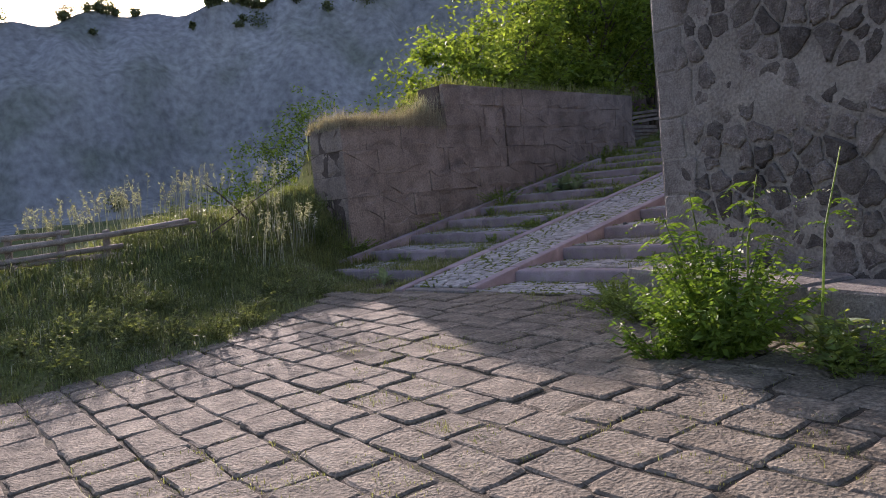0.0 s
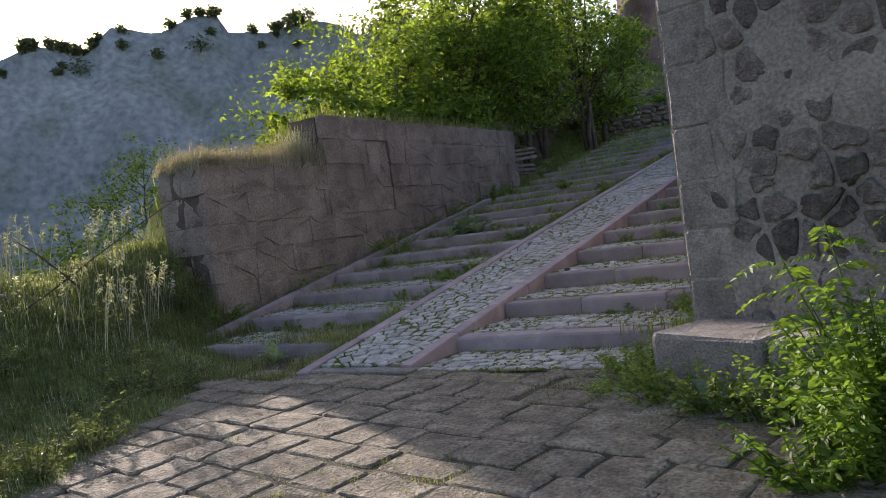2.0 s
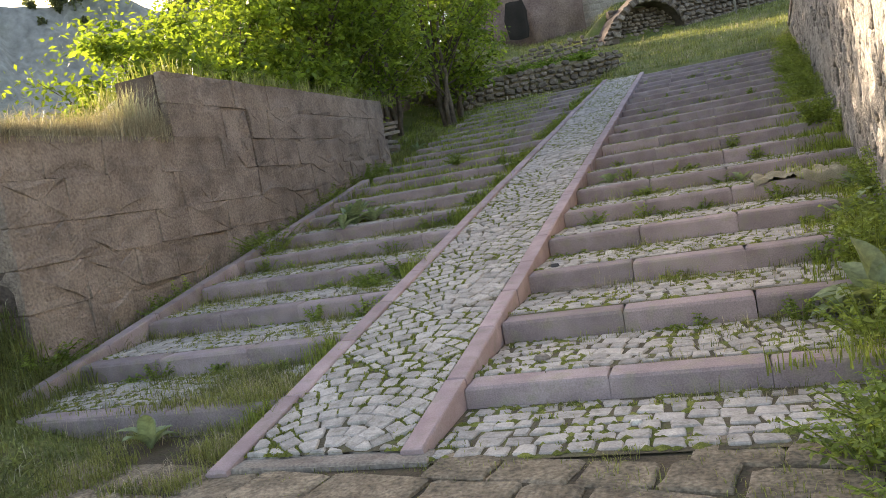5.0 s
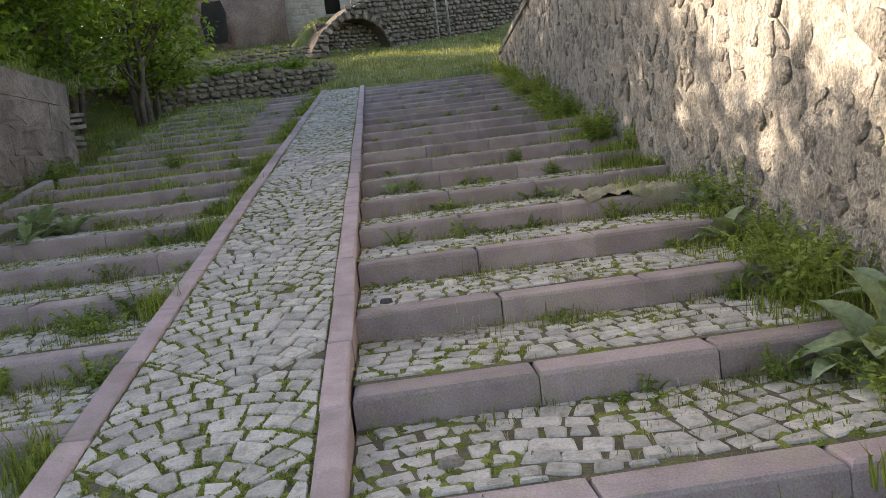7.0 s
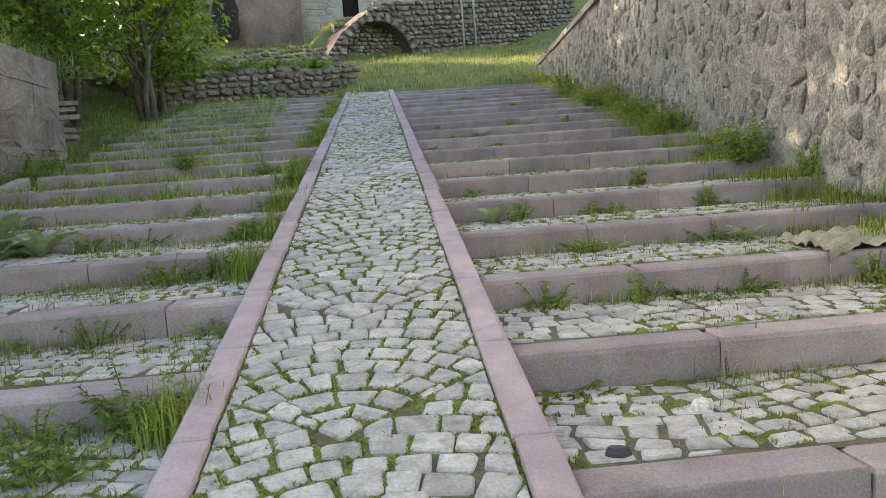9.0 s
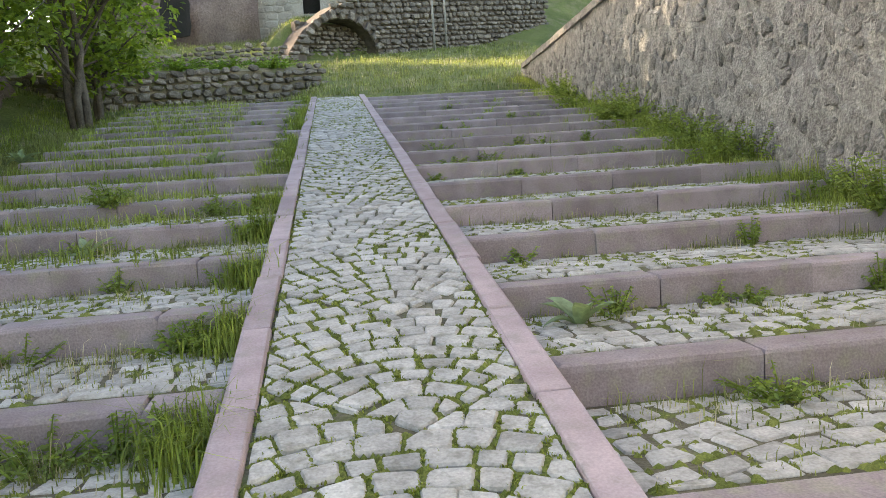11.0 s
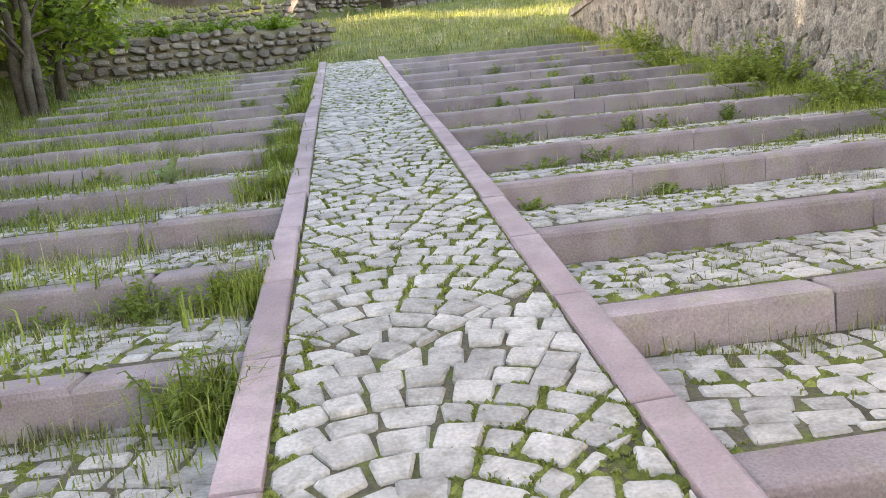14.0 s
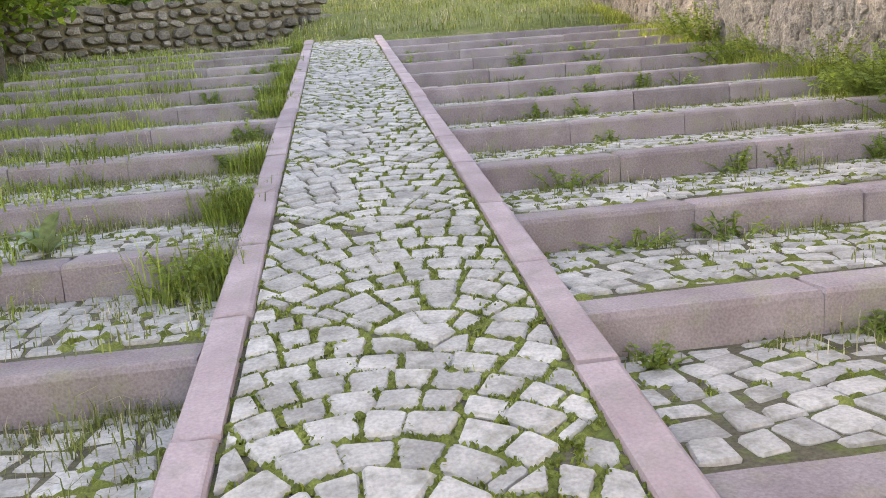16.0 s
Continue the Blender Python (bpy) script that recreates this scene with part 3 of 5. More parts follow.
for poly in cells(seeds, 0.28, 0.0, 8.9, 7.6, 0.75):
    mid, ol = worn(poly, rf, (0.002, 0.034), (0.06, 0.22), 0.03)
    if mid is None or rf.random() < 0.06 + 0.5 * smooth(0.75, 0.4, mid.x):
        continue
    proud = rf.uniform(0.006, 0.024)
    s = crowned(mid, ol, rf, lambda x, y: front_bulge(x, y) + proud, proud * 0.9, 0.16, 0.06, (-0.012, 0.012), 0.05, 0.004)
    if mid.y < 4.2 and made < 300:
        child("stone", mesh_of("stone", s, M_RUBBLE), front, m=on_face(C0, FD, (0, 0, 1)))
        made += 1
    else:
        rest.put(s, on_face(C0, FD, (0, 0, 1)))
child("stone_field", rest.mesh("stone_field", M_RUBBLE), front, kind="stuff")
# dressed quoins at the corner
z = 0.32
for k in range(15):
    w, h = (0.58, 0.40)[k % 2] * rf.uniform(0.85, 1.15), rf.uniform(0.38, 0.50)
    mid, ol = worn([(0.012, z), (w, z + rf.uniform(-0.02, 0.02)), (w + rf.uniform(-0.04, 0.04), z + h), (0.012, z + h)], rf, (0.002, 0.010), (0.03, 0.12), 0.02)
    s = crowned(mid, ol, rf, lambda x, y: front_bulge(x, y) * smooth(0, 0.27, x) + 0.010, 0.006, 0.06, 0.05, (-0.004, 0.004), 0.006, 0.003)
    child("quoin", mesh_of("quoin", s, M_QUOIN), front, "grey dressed corner stone", m=on_face(C0, FD, (0, 0, 1)))
    z += h

# plinth along the foot of the house
plinth = thing("plinth", "low grey stone ledge along the foot of the house wall", "ledge", kind="structure")
u = 0.10
rp = random.Random(4)
while u < 8.5:
    ln = rp.uniform(0.8, 1.4)
    sv, sf = cut_stone(rp, 0.025, 0.05, 0.02, 0.05, 2)
    me = mesh_of("ledge_stone", ([(x * (ln - 0.01), y * 0.66, 0.27 + z * 0.31 + (0.09 if 0 < z < 0.8 else 0)) for x, y, z in sv], sf), M_QUOIN)
    c = C0 + FD * (u + ln / 2) + FN * 0.345
    child("ledge_stone", me, plinth, m=Matrix.Translation((c.x, c.y, -0.19 - 0.01 * u)) @ Matrix.Rotation(math.atan2(FD.y, FD.x), 4, "Z"))
    u += ln

# ---- old retaining wall ----
ret = thing("wall_retaining", "old reddish block retaining wall topped with dry grass", "wall", kind="structure")


def ret_top(y):
    return 2.98 if y < 4.6 else 3.95 + 0.12 * math.sin(y * 1.7)


core = Heap()
for a, b, h in ((1.42, 4.62, 2.86), (4.6, 13.6, 3.85)):
    ol = [(bank_x(a) - 0.13, a), (bank_x(b) - 0.13, b), (bank_x(b) - 0.8, b), (bank_x(a) - 0.8, a)]
    core.add(*prism(ol, -0.3, h))
child("wall_core", core.mesh("wall_core", M_ASHLAR_DARK), ret, "dark packed joints")
rr = random.Random(9)


def ashlar(w, h):
    """A squared block, its face weathered."""
    v, f = cut_stone(rr, 0.008, 0.03, 0.006, 0.45, 2)
    return mesh_of("ashlar", ([(x * w, y * h, z * 0.05) for x, y, z in v], f), M_ASHLAR)


CRACK = 6.9
z = 0.0
while z < 3.95:
    h = rr.choice((0.42, 0.46, 0.5))
    y = 1.4 - rr.uniform(0, 0.3)
    while y < 13.6:
        ln = rr.uniform(0.6, 1.5)
        y1 = min(y + ln, 13.7)
        if y < 4.62 < y1:
            y1 = 4.62
        # the far stretch has parted from the near one by an open crack
        if y < CRACK < y1 + 0.25:
            y1 = CRACK - 0.05 if z > 1.5 else CRACK
        mid = (max(y, 1.38) + y1) / 2
        if z + h < ret_top(mid) + 0.06 and z + h > slope(mid) - 0.5 and y1 - max(y, 1.38) > 0.12 :
            w = y1 - max(y, 1.38) - 0.012
            me = ashlar(w + 0.012, h + 0.002)
            child("ashlar", me, ret, m=on_face((bank_x(mid) - (0.085 if mid < CRACK else 0.11) + 0.03 + rr.uniform(-0.016, 0.016), mid, z + h / 2), (-0.04, 1, 0), (0, 0, 1), rr.uniform(-0.012, 0.012)))
        y = (CRACK + 0.05 if abs(y1 - CRACK + 0.05) < 0.001 else y1) if y1 < 13.69 else 14
    # short return at the lower end
    if z + h < 3.0:
        for k in range(2):
            me = ashlar(0.51, h - 0.008)
            child("ashlar", me, ret, m=on_face((-5.62 - 0.52 * k, 1.46 + rr.uniform(-0.02, 0.02), z + h / 2), (1, 0, 0), (0, 0, 1)))
    z += h

# ---- dry stone walls at the top ----


def dry_wall(name, label, a, b, base0, base1, top0, top1, seed, near=lambda p: True, deep=0.5, skip=None, size=(0.18, 0.5), high=(0.14, 0.30)):
    """A wall of loose stones from a to b with a dark core."""
    w = thing(name, label, "wall", kind="structure")
    a, b = Vector((*a, 0)), Vector((*b, 0))
    d = (b - a).normalized()
    n = Vector((d.y, -d.x, 0))
    ln = (b - a).length
    rnd = random.Random(seed)
    spots = []
    for u, v, sw, sh in courses(rnd, ln, max(top0 - base0, top1 - base1) + 0.1, size, high, 0.015):
        t = min(1, max(0, u / ln))
        z0, z1 = base0 + t * (base1 - base0), top0 + t * (top1 - top0)
        z = z0 + v
        p = a + d * u + n * rnd.uniform(-0.03, 0.05) + Vector((0, 0, z))
        if z > z1 + rnd.uniform(-0.12, 0.08) or (skip and skip(u, z)):
            continue
        spots.append((on_face(p, d, (0, 0, 1), rnd.uniform(-0.2, 0.2)), sw, sh, rnd.uniform(0.06, 0.16), p))
    lay(w, "loose_stone", M_DRY, spots, near, wild=0.22, dome=0.5, shoulder=0.6)
    return w, a, d, n, ln


low, la, ld, lnn, ll = dry_wall("wall_low", "low dry stone wall of rough grey stones under turf", (-10.2, 25.0), (-1.25, 29.2), 3.8, 4.5, 5.3, 5.7, 31)
core = prism([tuple((la + ld * s - lnn * o).xy) for s, o in ((0, 0.02), (ll, 0.02), (ll, 0.6), (0, 0.6))], 3.4, [5.2, 5.6, 5.75, 5.35])
child("wall_core", mesh_of("wall_core", core, M_SOIL), low, "dark earth behind the stones")

ARCH_L, ARCH_R = Vector((-1.9, 39.0, 0)), Vector((1.5, 41.25, 0))
AD = (ARCH_R - ARCH_L).normalized()
AN = Vector((AD.y, -AD.x, 0))
AR = (ARCH_R - ARCH_L).length / 2
A0 = ARCH_L - AD * 0.9
AZ = 7.3
arch_h = 1.85


def in_arch(u, z, grow=0.0):
    x = (u - 0.9 - AR) / (AR + grow)
    return abs(x) < 1 and z < AZ + 0.15 + (arch_h + grow) * math.sqrt(max(0, 1 - x * x))


aw, aa, ad, an, al = dry_wall("wall_arch", "dry stone terrace wall with a low arched vault", tuple(A0.xy), tuple((A0 + AD * 17).xy), 6.9, 8.6, 9.6, 12.6, 41,
                              near=lambda p: p[0] < 6, skip=lambda u, z: in_arch(u, z, 0.22) or (u < 2.6 and z > 7.7 + u * 0.9), size=(0.2, 0.6), high=(0.18, 0.36))
hv = Heap()
pts = [(0.0, AZ - 0.4)] + [(0.9, AZ - 0.4)] + [(0.9 + AR - AR * math.cos(math.pi * k / 16), AZ + 0.15 + arch_h * math.sin(math.pi * k / 16)) for k in range(17)] + [(0.9 + 2 * AR, AZ - 0.4), (17, 7.8), (17, 12.5), (10, 11.25), (5, 10.35), (2.6, 9.85), (0.8, 8.6), (0, 7.6)]
o0 = [A0 + AD * u + AN * -0.04 + Vector((0, 0, z)) for u, z in pts]
o1 = [p - AN * 1.2 for p in o0]
nn = len(pts)
hv.v = [tuple(p) for p in o0 + o1]
hv.f = [(i, (i + 1) % nn, nn + (i + 1) % nn, nn + i) for i in range(nn)] + [tuple(range(nn))]
child("wall_core", hv.mesh("wall_core", M_ASHLAR_DARK), aw, "dark joints")
for k in range(13):
    t = math.pi * (k + 0.5) / 13
    p = A0 + AD * (0.9 + AR - (AR + 0.14) * math.cos(t)) + Vector((0, 0, AZ + 0.15 + (arch_h + 0.14) * math.sin(t))) - AN * 0.02
    me = mesh_of("voussoir", rounded(8, 0.30, 0.42, 0.14, rr, 0.08, 0.1, 0.9, 0.4), M_DRY)
    child("voussoir", me, aw, "arch stone", m=on_face(p, AD, (0, 0, 1), math.pi / 2 - t))
bk, ba, bd, bn, bl = dry_wall("wall_vault_back", "stone back wall inside the vault", tuple((A0 + AD * 1.1 - AN * 1.0).xy), tuple((A0 + AD * 4.8 - AN * 1.0).xy), 7.1, 7.3, 9.1, 9.1, 43, near=lambda p: True)
child("wall_core", mesh_of("wall_core", prism([tuple((A0 + AD * s - AN * o).xy) for s, o in ((1.05, 1.05), (4.85, 1.05), (4.85, 1.4), (1.05, 1.4))], 7, 9.2), M_ASHLAR_DARK), bk, "dark joints")

# terrace walls and the house above
tw, *_ = dry_wall("wall_terrace", "tumbled dry stone terrace wall in the grass", (-9.2, 35.0), (-2.9, 37.4), 6.3, 6.9, 7.1, 7.9, 47)
house = thing("house", "ruined pale stone house with a dark doorway", "house", (-1.5, 48, 9.4))
hx0, hx1, hy = -5.3, 5.6, 48.0
hh = Heap()
for a, b, z0, z1 in ((hx0, -2.15, 8.8, 16.5), (-1.2, hx1, 8.8, 16.5), (-2.15, -1.2, 13.0, 16.5), (-2.15, -1.2, 8.8, 11.1)):
    hh.add(*prism([(a, hy), (b, hy), (b, hy + 0.5), (a, hy + 0.5)], z0, z1))
for a, b, c, d in ((hx0, hx0 + 0.5, hy + 0.5, hy + 6), (hx1 - 0.5, hx1, hy + 0.5, hy + 6), (hx0, hx1, hy + 6, hy + 6.5)):
    hh.add(*prism([(a, c), (b, c), (b, d), (a, d)], 8.8, 16.5))
child("wall", hh.mesh("wall", M_HOUSE), house)
rh = random.Random(77)
spots = []
for u, v, w, h in courses(rh, hx1 - hx0, 7.2, (0.45, 0.8), (0.36, 0.42), 0.02):
    x, z = hx0 + u, 9.3 + v
    if x > hx1 - 0.2 or -2.5 < x < -0.85 and 10.9 < z < 13.2 or x < hx0 + 0.3 or z > 16.2:
        continue
    spots.append((on_face((x, hy, z), (1, 0, 0), (0, 0, 1)), w, h, 0.04, (x, hy, z)))
lay(house, "house_block", M_HOUSE, spots, lambda p: True, "block", wild=0.05, square=0.95, shoulder=0.4)
child("roof", mesh_of("roof", prism([(hx0 - 0.1, hy - 0.1), (hx1 + 0.1, hy - 0.1), (hx1 + 0.1, hy + 6.6), (hx0 - 0.1, hy + 6.6)], 16.5, 16.8), M_HOUSE), house)
# no hole is cut: a near-black panel on the wall stands for shade
for wx in (-4.4, -3.3):
    child("window", mesh_of("window", prism([(wx, hy - 0.06), (wx + 0.42, hy - 0.06), (wx + 0.42, hy + 0.02), (wx, hy + 0.02)], 12.4, 13.1), M_DARK), house, "near-black panel for the shade of a small window hole")
# near-black sheet behind the opening, painted for the shade of the room
child("door_recess", mesh_of("door_recess", prism([(-2.4, hy + 0.7), (-0.9, hy + 0.7), (-0.9, hy + 0.8), (-2.4, hy + 0.8)], 10.0, 13.2), M_DARK), house, "near-black sheet for the shade in the open doorway")

rock = thing("rock_outcrop", "weathered red-brown rock face with a hollow", "rock", (-11, 45, 8))
rs = sheet(28, 14, lambda u, v: (-13.7 + 9.2 * u, 46.6 + 1.2 * noise.noise((u * 5, v * 4, 2)) - 1.2 * math.sin(math.pi * u) + 2.0 * v, 7.6 + 9.0 * v))
child("face", mesh_of("face", rs, M_EARTH, True), rock)
# shade of the hollow, as a near-black plate on the rock face
child("hollow", mesh_of("hollow", rounded(14, 1.5, 2.4, 0.10, rh, 0.10, 0.1, 0.85), M_DARK), rock, "near-black plate for the shade of a hollow", m=on_face((-8.5, 45.1, 10.8), (1, 0, 0), (0, 0, 1)))

# ---- steps on both sides ----
TREAD_JOINTS = []


def lay_setts(parent, x0, x1, y0, y1, z_of, single, size=0.16, arc=lambda x: 0.0, seed=0):
    """Uneven setts over a tread, in bowed rows; those that single(x, y) picks are parts of their own, the rest one part."""
    rnd = random.Random(seed)
    rest, made, y = Heap(), 0, y0 - 0.5
    while y < y1 + 0.3:
        row = size * rnd.uniform(0.78, 1.12)
        x = x0 - rnd.uniform(0.0, 0.15)
        while x < x1:
            w = size * rnd.uniform(0.75, 1.35)
            q = []
            for px, up in ((x, 0), (x + w, 0), (x + w, row), (x, row)):
                th = math.atan((arc(px + 0.02) - arc(px - 0.02)) / 0.04)
                q.append((px - up * math.sin(th) * 0.8 + rnd.uniform(-0.022, 0.022), y + arc(px) + up + rnd.uniform(-0.018, 0.018)))
            x += w
            for nx, ny, c in ((-1, 0, -x0), (1, 0, x1), (0, -1, -y0), (0, 1, y1)):
                q = keep_side(q, nx, ny, c)
            s = sett_of(q, z_of, rnd, (0.004, 0.018)) if area(q) > 0.004 else None
            if not s:
                continue
            for a, b in zip(q, q[1:]):
                for t in (0.15, 0.4, 0.65, 0.9):
                    jx, jy = a[0] + (b[0] - a[0]) * t, a[1] + (b[1] - a[1]) * t
                    TREAD_JOINTS.append((jx, jy, z_of(jx, jy) - 0.006))
            if single(*q[0]) and made < 300:
                child("sett", mesh_of("sett", s, M_SETT), parent)
                made += 1
            else:
                rest.add(*s)
        y += row
    if rest.v:
        child("sett_field", rest.mesh("sett_field", M_SETT), parent, kind="stuff")


apron = thing("apron", "worn setts and soil at the foot of the steps", "paving", (0, -0.4, 0.0))
child("joint_bed", mesh_of("joint_bed", sheet(12, 4, lambda u, v: (KERB_R + u * 2.6, -0.95 + v * 1.05, plaza_z(-0.75) - 0.004 + v * 0.012)), M_JOINT), apron, "mossy soil")
lay_setts(apron, KERB_R + 0.02, 2.55, -0.92, -0.01, lambda x, y: plaza_z(y) + 0.012, lambda x, y: x < 2.0, seed=771)
for side in ("right", "left"):
    for i in range(STEPS):
        y0, z0 = i * TREAD, 0.19 + i * RISE
        rnd = random.Random(100 + i + (0 if side == "right" else 50))
        if side == "right":
            xa, xb = KERB_R + 0.004, wall_x(y0 + 0.6) - 0.05
        else:
            xa, xb = step_left(y0), KERB_L - 0.004
        st = thing("step", "long shallow step with a pinkish stone edge and grassy setts", "step", (xa if side == "right" else xb, y0, z0 - 0.2), "shallow steps beside the ramp")
        x = xa
        while x < xb - 0.05:
            ln = 1.0 if side == "right" else rnd.choice((0.9, 1.0, 1.0))
            if xb - x - ln < 0.3:
                ln = xb - x
            me = mesh_of("edge_stone", block(ln - 0.006, 0.24, RISE + 0.12, 0.032, 0.004, rnd), M_STEP)
            child("edge_stone", me, st, m=pose(x + ln / 2, y0 + 0.12 + rnd.uniform(-0.008, 0.008), z0 - RISE - 0.12 + rnd.uniform(-0.004, 0.004), 0, 0, rnd.uniform(-0.25, 0.25)))
            x += ln
        bedm = sheet(6, 3, lambda u, v: (xa + u * (xb - xa), y0 + 0.2 + v * (TREAD - 0.15), z0 - 0.006 + v * 0.006))
        child("joint_bed", mesh_of("joint_bed", bedm, M_JOINT), st, "mossy soil between the setts")
        near = (lambda x, y: x < 1.35) if side == "right" else (lambda x, y: x > -2.4)
        lay_setts(st, xa, xb, y0 + 0.245, y0 + TREAD - 0.01, lambda x, y: z0 + 0.006, near if i < 13 else (lambda x, y: False), seed=i * 3 + (0 if side == "right" else 1), arc=lambda x: 0.10 * math.sin(x * 3.2 + y0))


child("threshold_stone", mesh_of("threshold_stone", block(1.54, 0.17, 0.36, 0.02, 0.006), M_QUOIN), RAMP, m=pose(-0.785, RAMP_Y0 - 0.08, slope(RAMP_Y0) - 0.372, 0, 0, 0.4))
border = thing("border_kerb", "sloping stone kerb along the outer end of the steps", "kerb", (-4.6, 0, 0))
y = -0.3
while y < 10:
    ln = random.uniform(0.9, 1.1)
    mid = y + ln / 2
    child("kerb_stone", mesh_of("kerb_stone", block(0.15, (ln - 0.01) / math.cos(radians(TILT)), 0.45, 0.018, 0.005), M_STEP), border, m=pose(step_left(mid) - 0.08, mid, slope(mid) - 0.42, TILT, 0, 3.4 + random.uniform(-0.5, 0.5)))
    y += ln
JOINTS = []
ra = random.Random(901)
RX0, RX1 = KERB_L + KERB_W + 0.004, KERB_R - KERB_W - 0.004
# the setts run in rings round the foot of each fan, which widens upwards until the next one begins
FANS, y = [], RAMP_Y0 - 1.4
while y < TOP_Y:
    FANS.append(((RX0 + RX1) / 2 + ra.uniform(-0.2, 0.2), y))
    y += ra.uniform(1.15, 1.45)
FAN = 0.8
rest, made = Heap(), 0
for k, (fx, fy) in enumerate(FANS):
    foot = [(fx, fy - 0.06), (fx + 0.095, fy + 0.03), (fx + 0.07, fy + 0.115), (fx - 0.07, fy + 0.115), (fx - 0.095, fy + 0.03)]
    if RAMP_Y0 + 0.07 < fy < TOP_Y - 0.15:
        rest.add(*sett_of(foot, lambda x, yy: slope(yy) + 0.014, ra, (0.003, 0.008)))
    r = 0.118
    while r < 2.3:
        r1 = r + ra.uniform(0.122, 0.158)
        a = -1.75 - ra.uniform(0, 0.2)
        while a < 1.75:
            a1 = a + ra.uniform(0.125, 0.195) / max(0.10, (r + r1) / 2)
            q = [(fx + rr0 * math.sin(b) + ra.uniform(-0.014, 0.014), fy + rr0 * math.cos(b) + ra.uniform(-0.014, 0.014)) for b, rr0 in ((a, r1), (a, r), (a1, r), (a1, r1))]
            a = a1
            cx, cy = sum(p[0] for p in q) / 4, sum(p[1] for p in q) / 4
            if any(cy - ny0 > FAN * abs(cx - nx0) - 0.06 for nx0, ny0 in FANS[k + 1:k + 4]):
                continue
            for nx, ny, c in ((-1, 0, -RX0), (1, 0, RX1), (0, -1, -RAMP_Y0), (0, 1, TOP_Y), (FAN, -1, FAN * fx - fy + 0.06), (-FAN, -1, -FAN * fx - fy + 0.06)):
                q = keep_side(q, nx, ny, c)
            for nx0, ny0 in FANS[k + 1:k + 4]:
                side = 1 if cx < nx0 else -1
                q = keep_side(q, side * FAN, 1, side * FAN * nx0 + ny0 - 0.06)
            s = sett_of(q, lambda x, yy: slope(yy) + 0.014, ra, (0.003, 0.012)) if area(q) > 0.0024 else None
            if not s:
                continue
            for p0, p1 in zip(q, q[1:]):
                for t in (0.15, 0.4, 0.65, 0.9):
                    JOINTS.append((p0[0] + (p1[0] - p0[0]) * t, p0[1] + (p1[1] - p0[1]) * t, slope(p0[1] + (p1[1] - p0[1]) * t)))
            if 3.6 < cy < 9.6 and made < 300:
                child("sett", mesh_of("sett", s, M_SETT), RAMP)
                made += 1
            else:
                rest.add(*s)
        r = r1
child("sett_field", rest.mesh("sett_field", M_SETT), RAMP, kind="stuff")

# ---- far land ----


def cliff(u, v):
    yaw = radians(22 + 100 * u)
    up = (0, 0.18, 0.30, 0.72, 0.86, 1.0, 1.02)[min(6, int(v * 6.001))]
    r = (75, 95, 118, 124, 132, 140, 190)[min(6, int(v * 6.001))]
    r += 9 * noise.noise((u * 9, v * 3, 1)) + 3 * noise.noise((u * 40, v * 9, 1))
    top = 35.5 + 1.6 * noise.noise((u * 7, 0, 4)) + 1.6 * noise.noise((u * 30, 0, 9)) - 3 * smooth(0.43, 0.48, u) + 3.4 * smooth(0.236, 0.242, u) * (1 - smooth(0.31, 0.33, u))
    return (7 - math.sin(yaw) * r, -9 + math.cos(yaw) * r, -9 + up * (top + 9) + 1.5 * noise.noise((u * 30, v * 6, 7)))


thing("backdrop", "far cliff ridge with scrub under a bright sky, rock colour paled for haze", "cliff", kind="structure", data=mesh_of("backdrop", sheet(160, 6, cliff), M_CLIFF, True))


# ---- plants ----
def leaf_quad(h, p, way, size, width, rnd):
    """One leaf: a bent pair of triangles with its own lean."""
    way = way.normalized()
    side = way.cross(Vector((rnd.uniform(-1, 1), rnd.uniform(-1, 1), rnd.uniform(0.2, 1)))).normalized() * (size * width / 2)
    a, b = p + way * size * 0.5, p + way * size
    sag = Vector((0, 0, -size * 0.12))
    n = len(h.v)
    h.v += [tuple(p), tuple(a + side), tuple(b + sag), tuple(a - side)]
    h.f += [(n, n + 1, n + 2), (n, n + 2, n + 3)]


def blade(h, p, height, lean, width, rnd):
    """A grass blade of two segments, bent over."""
    a = rnd.uniform(0, 6.283)
    out = Vector((math.cos(a), math.sin(a), 0))
    s = Vector((-out.y, out.x, 0)) * width / 2
    m = p + out * lean * height * 0.22 + Vector((0, 0, height * 0.62))
    t = p + out * lean * height + Vector((0, 0, height * (1 - 0.35 * lean)))
    n = len(h.v)
    h.v += [tuple(p - s), tuple(p + s), tuple(m + s * 0.7), tuple(m - s * 0.7), tuple(t)]
    h.f += [(n, n + 1, n + 2, n + 3), (n + 3, n + 2, n + 4)]


def tuft(h, p, height, spread, count, rnd, width=0.007):
    for _ in range(count):
        q = Vector(p) + Vector((rnd.gauss(0, spread), rnd.gauss(0, spread), 0))
        blade(h, q, height * rnd.uniform(0.45, 1.15), rnd.uniform(0.1, 1.15), width * rnd.uniform(0.7, 1.4), rnd)


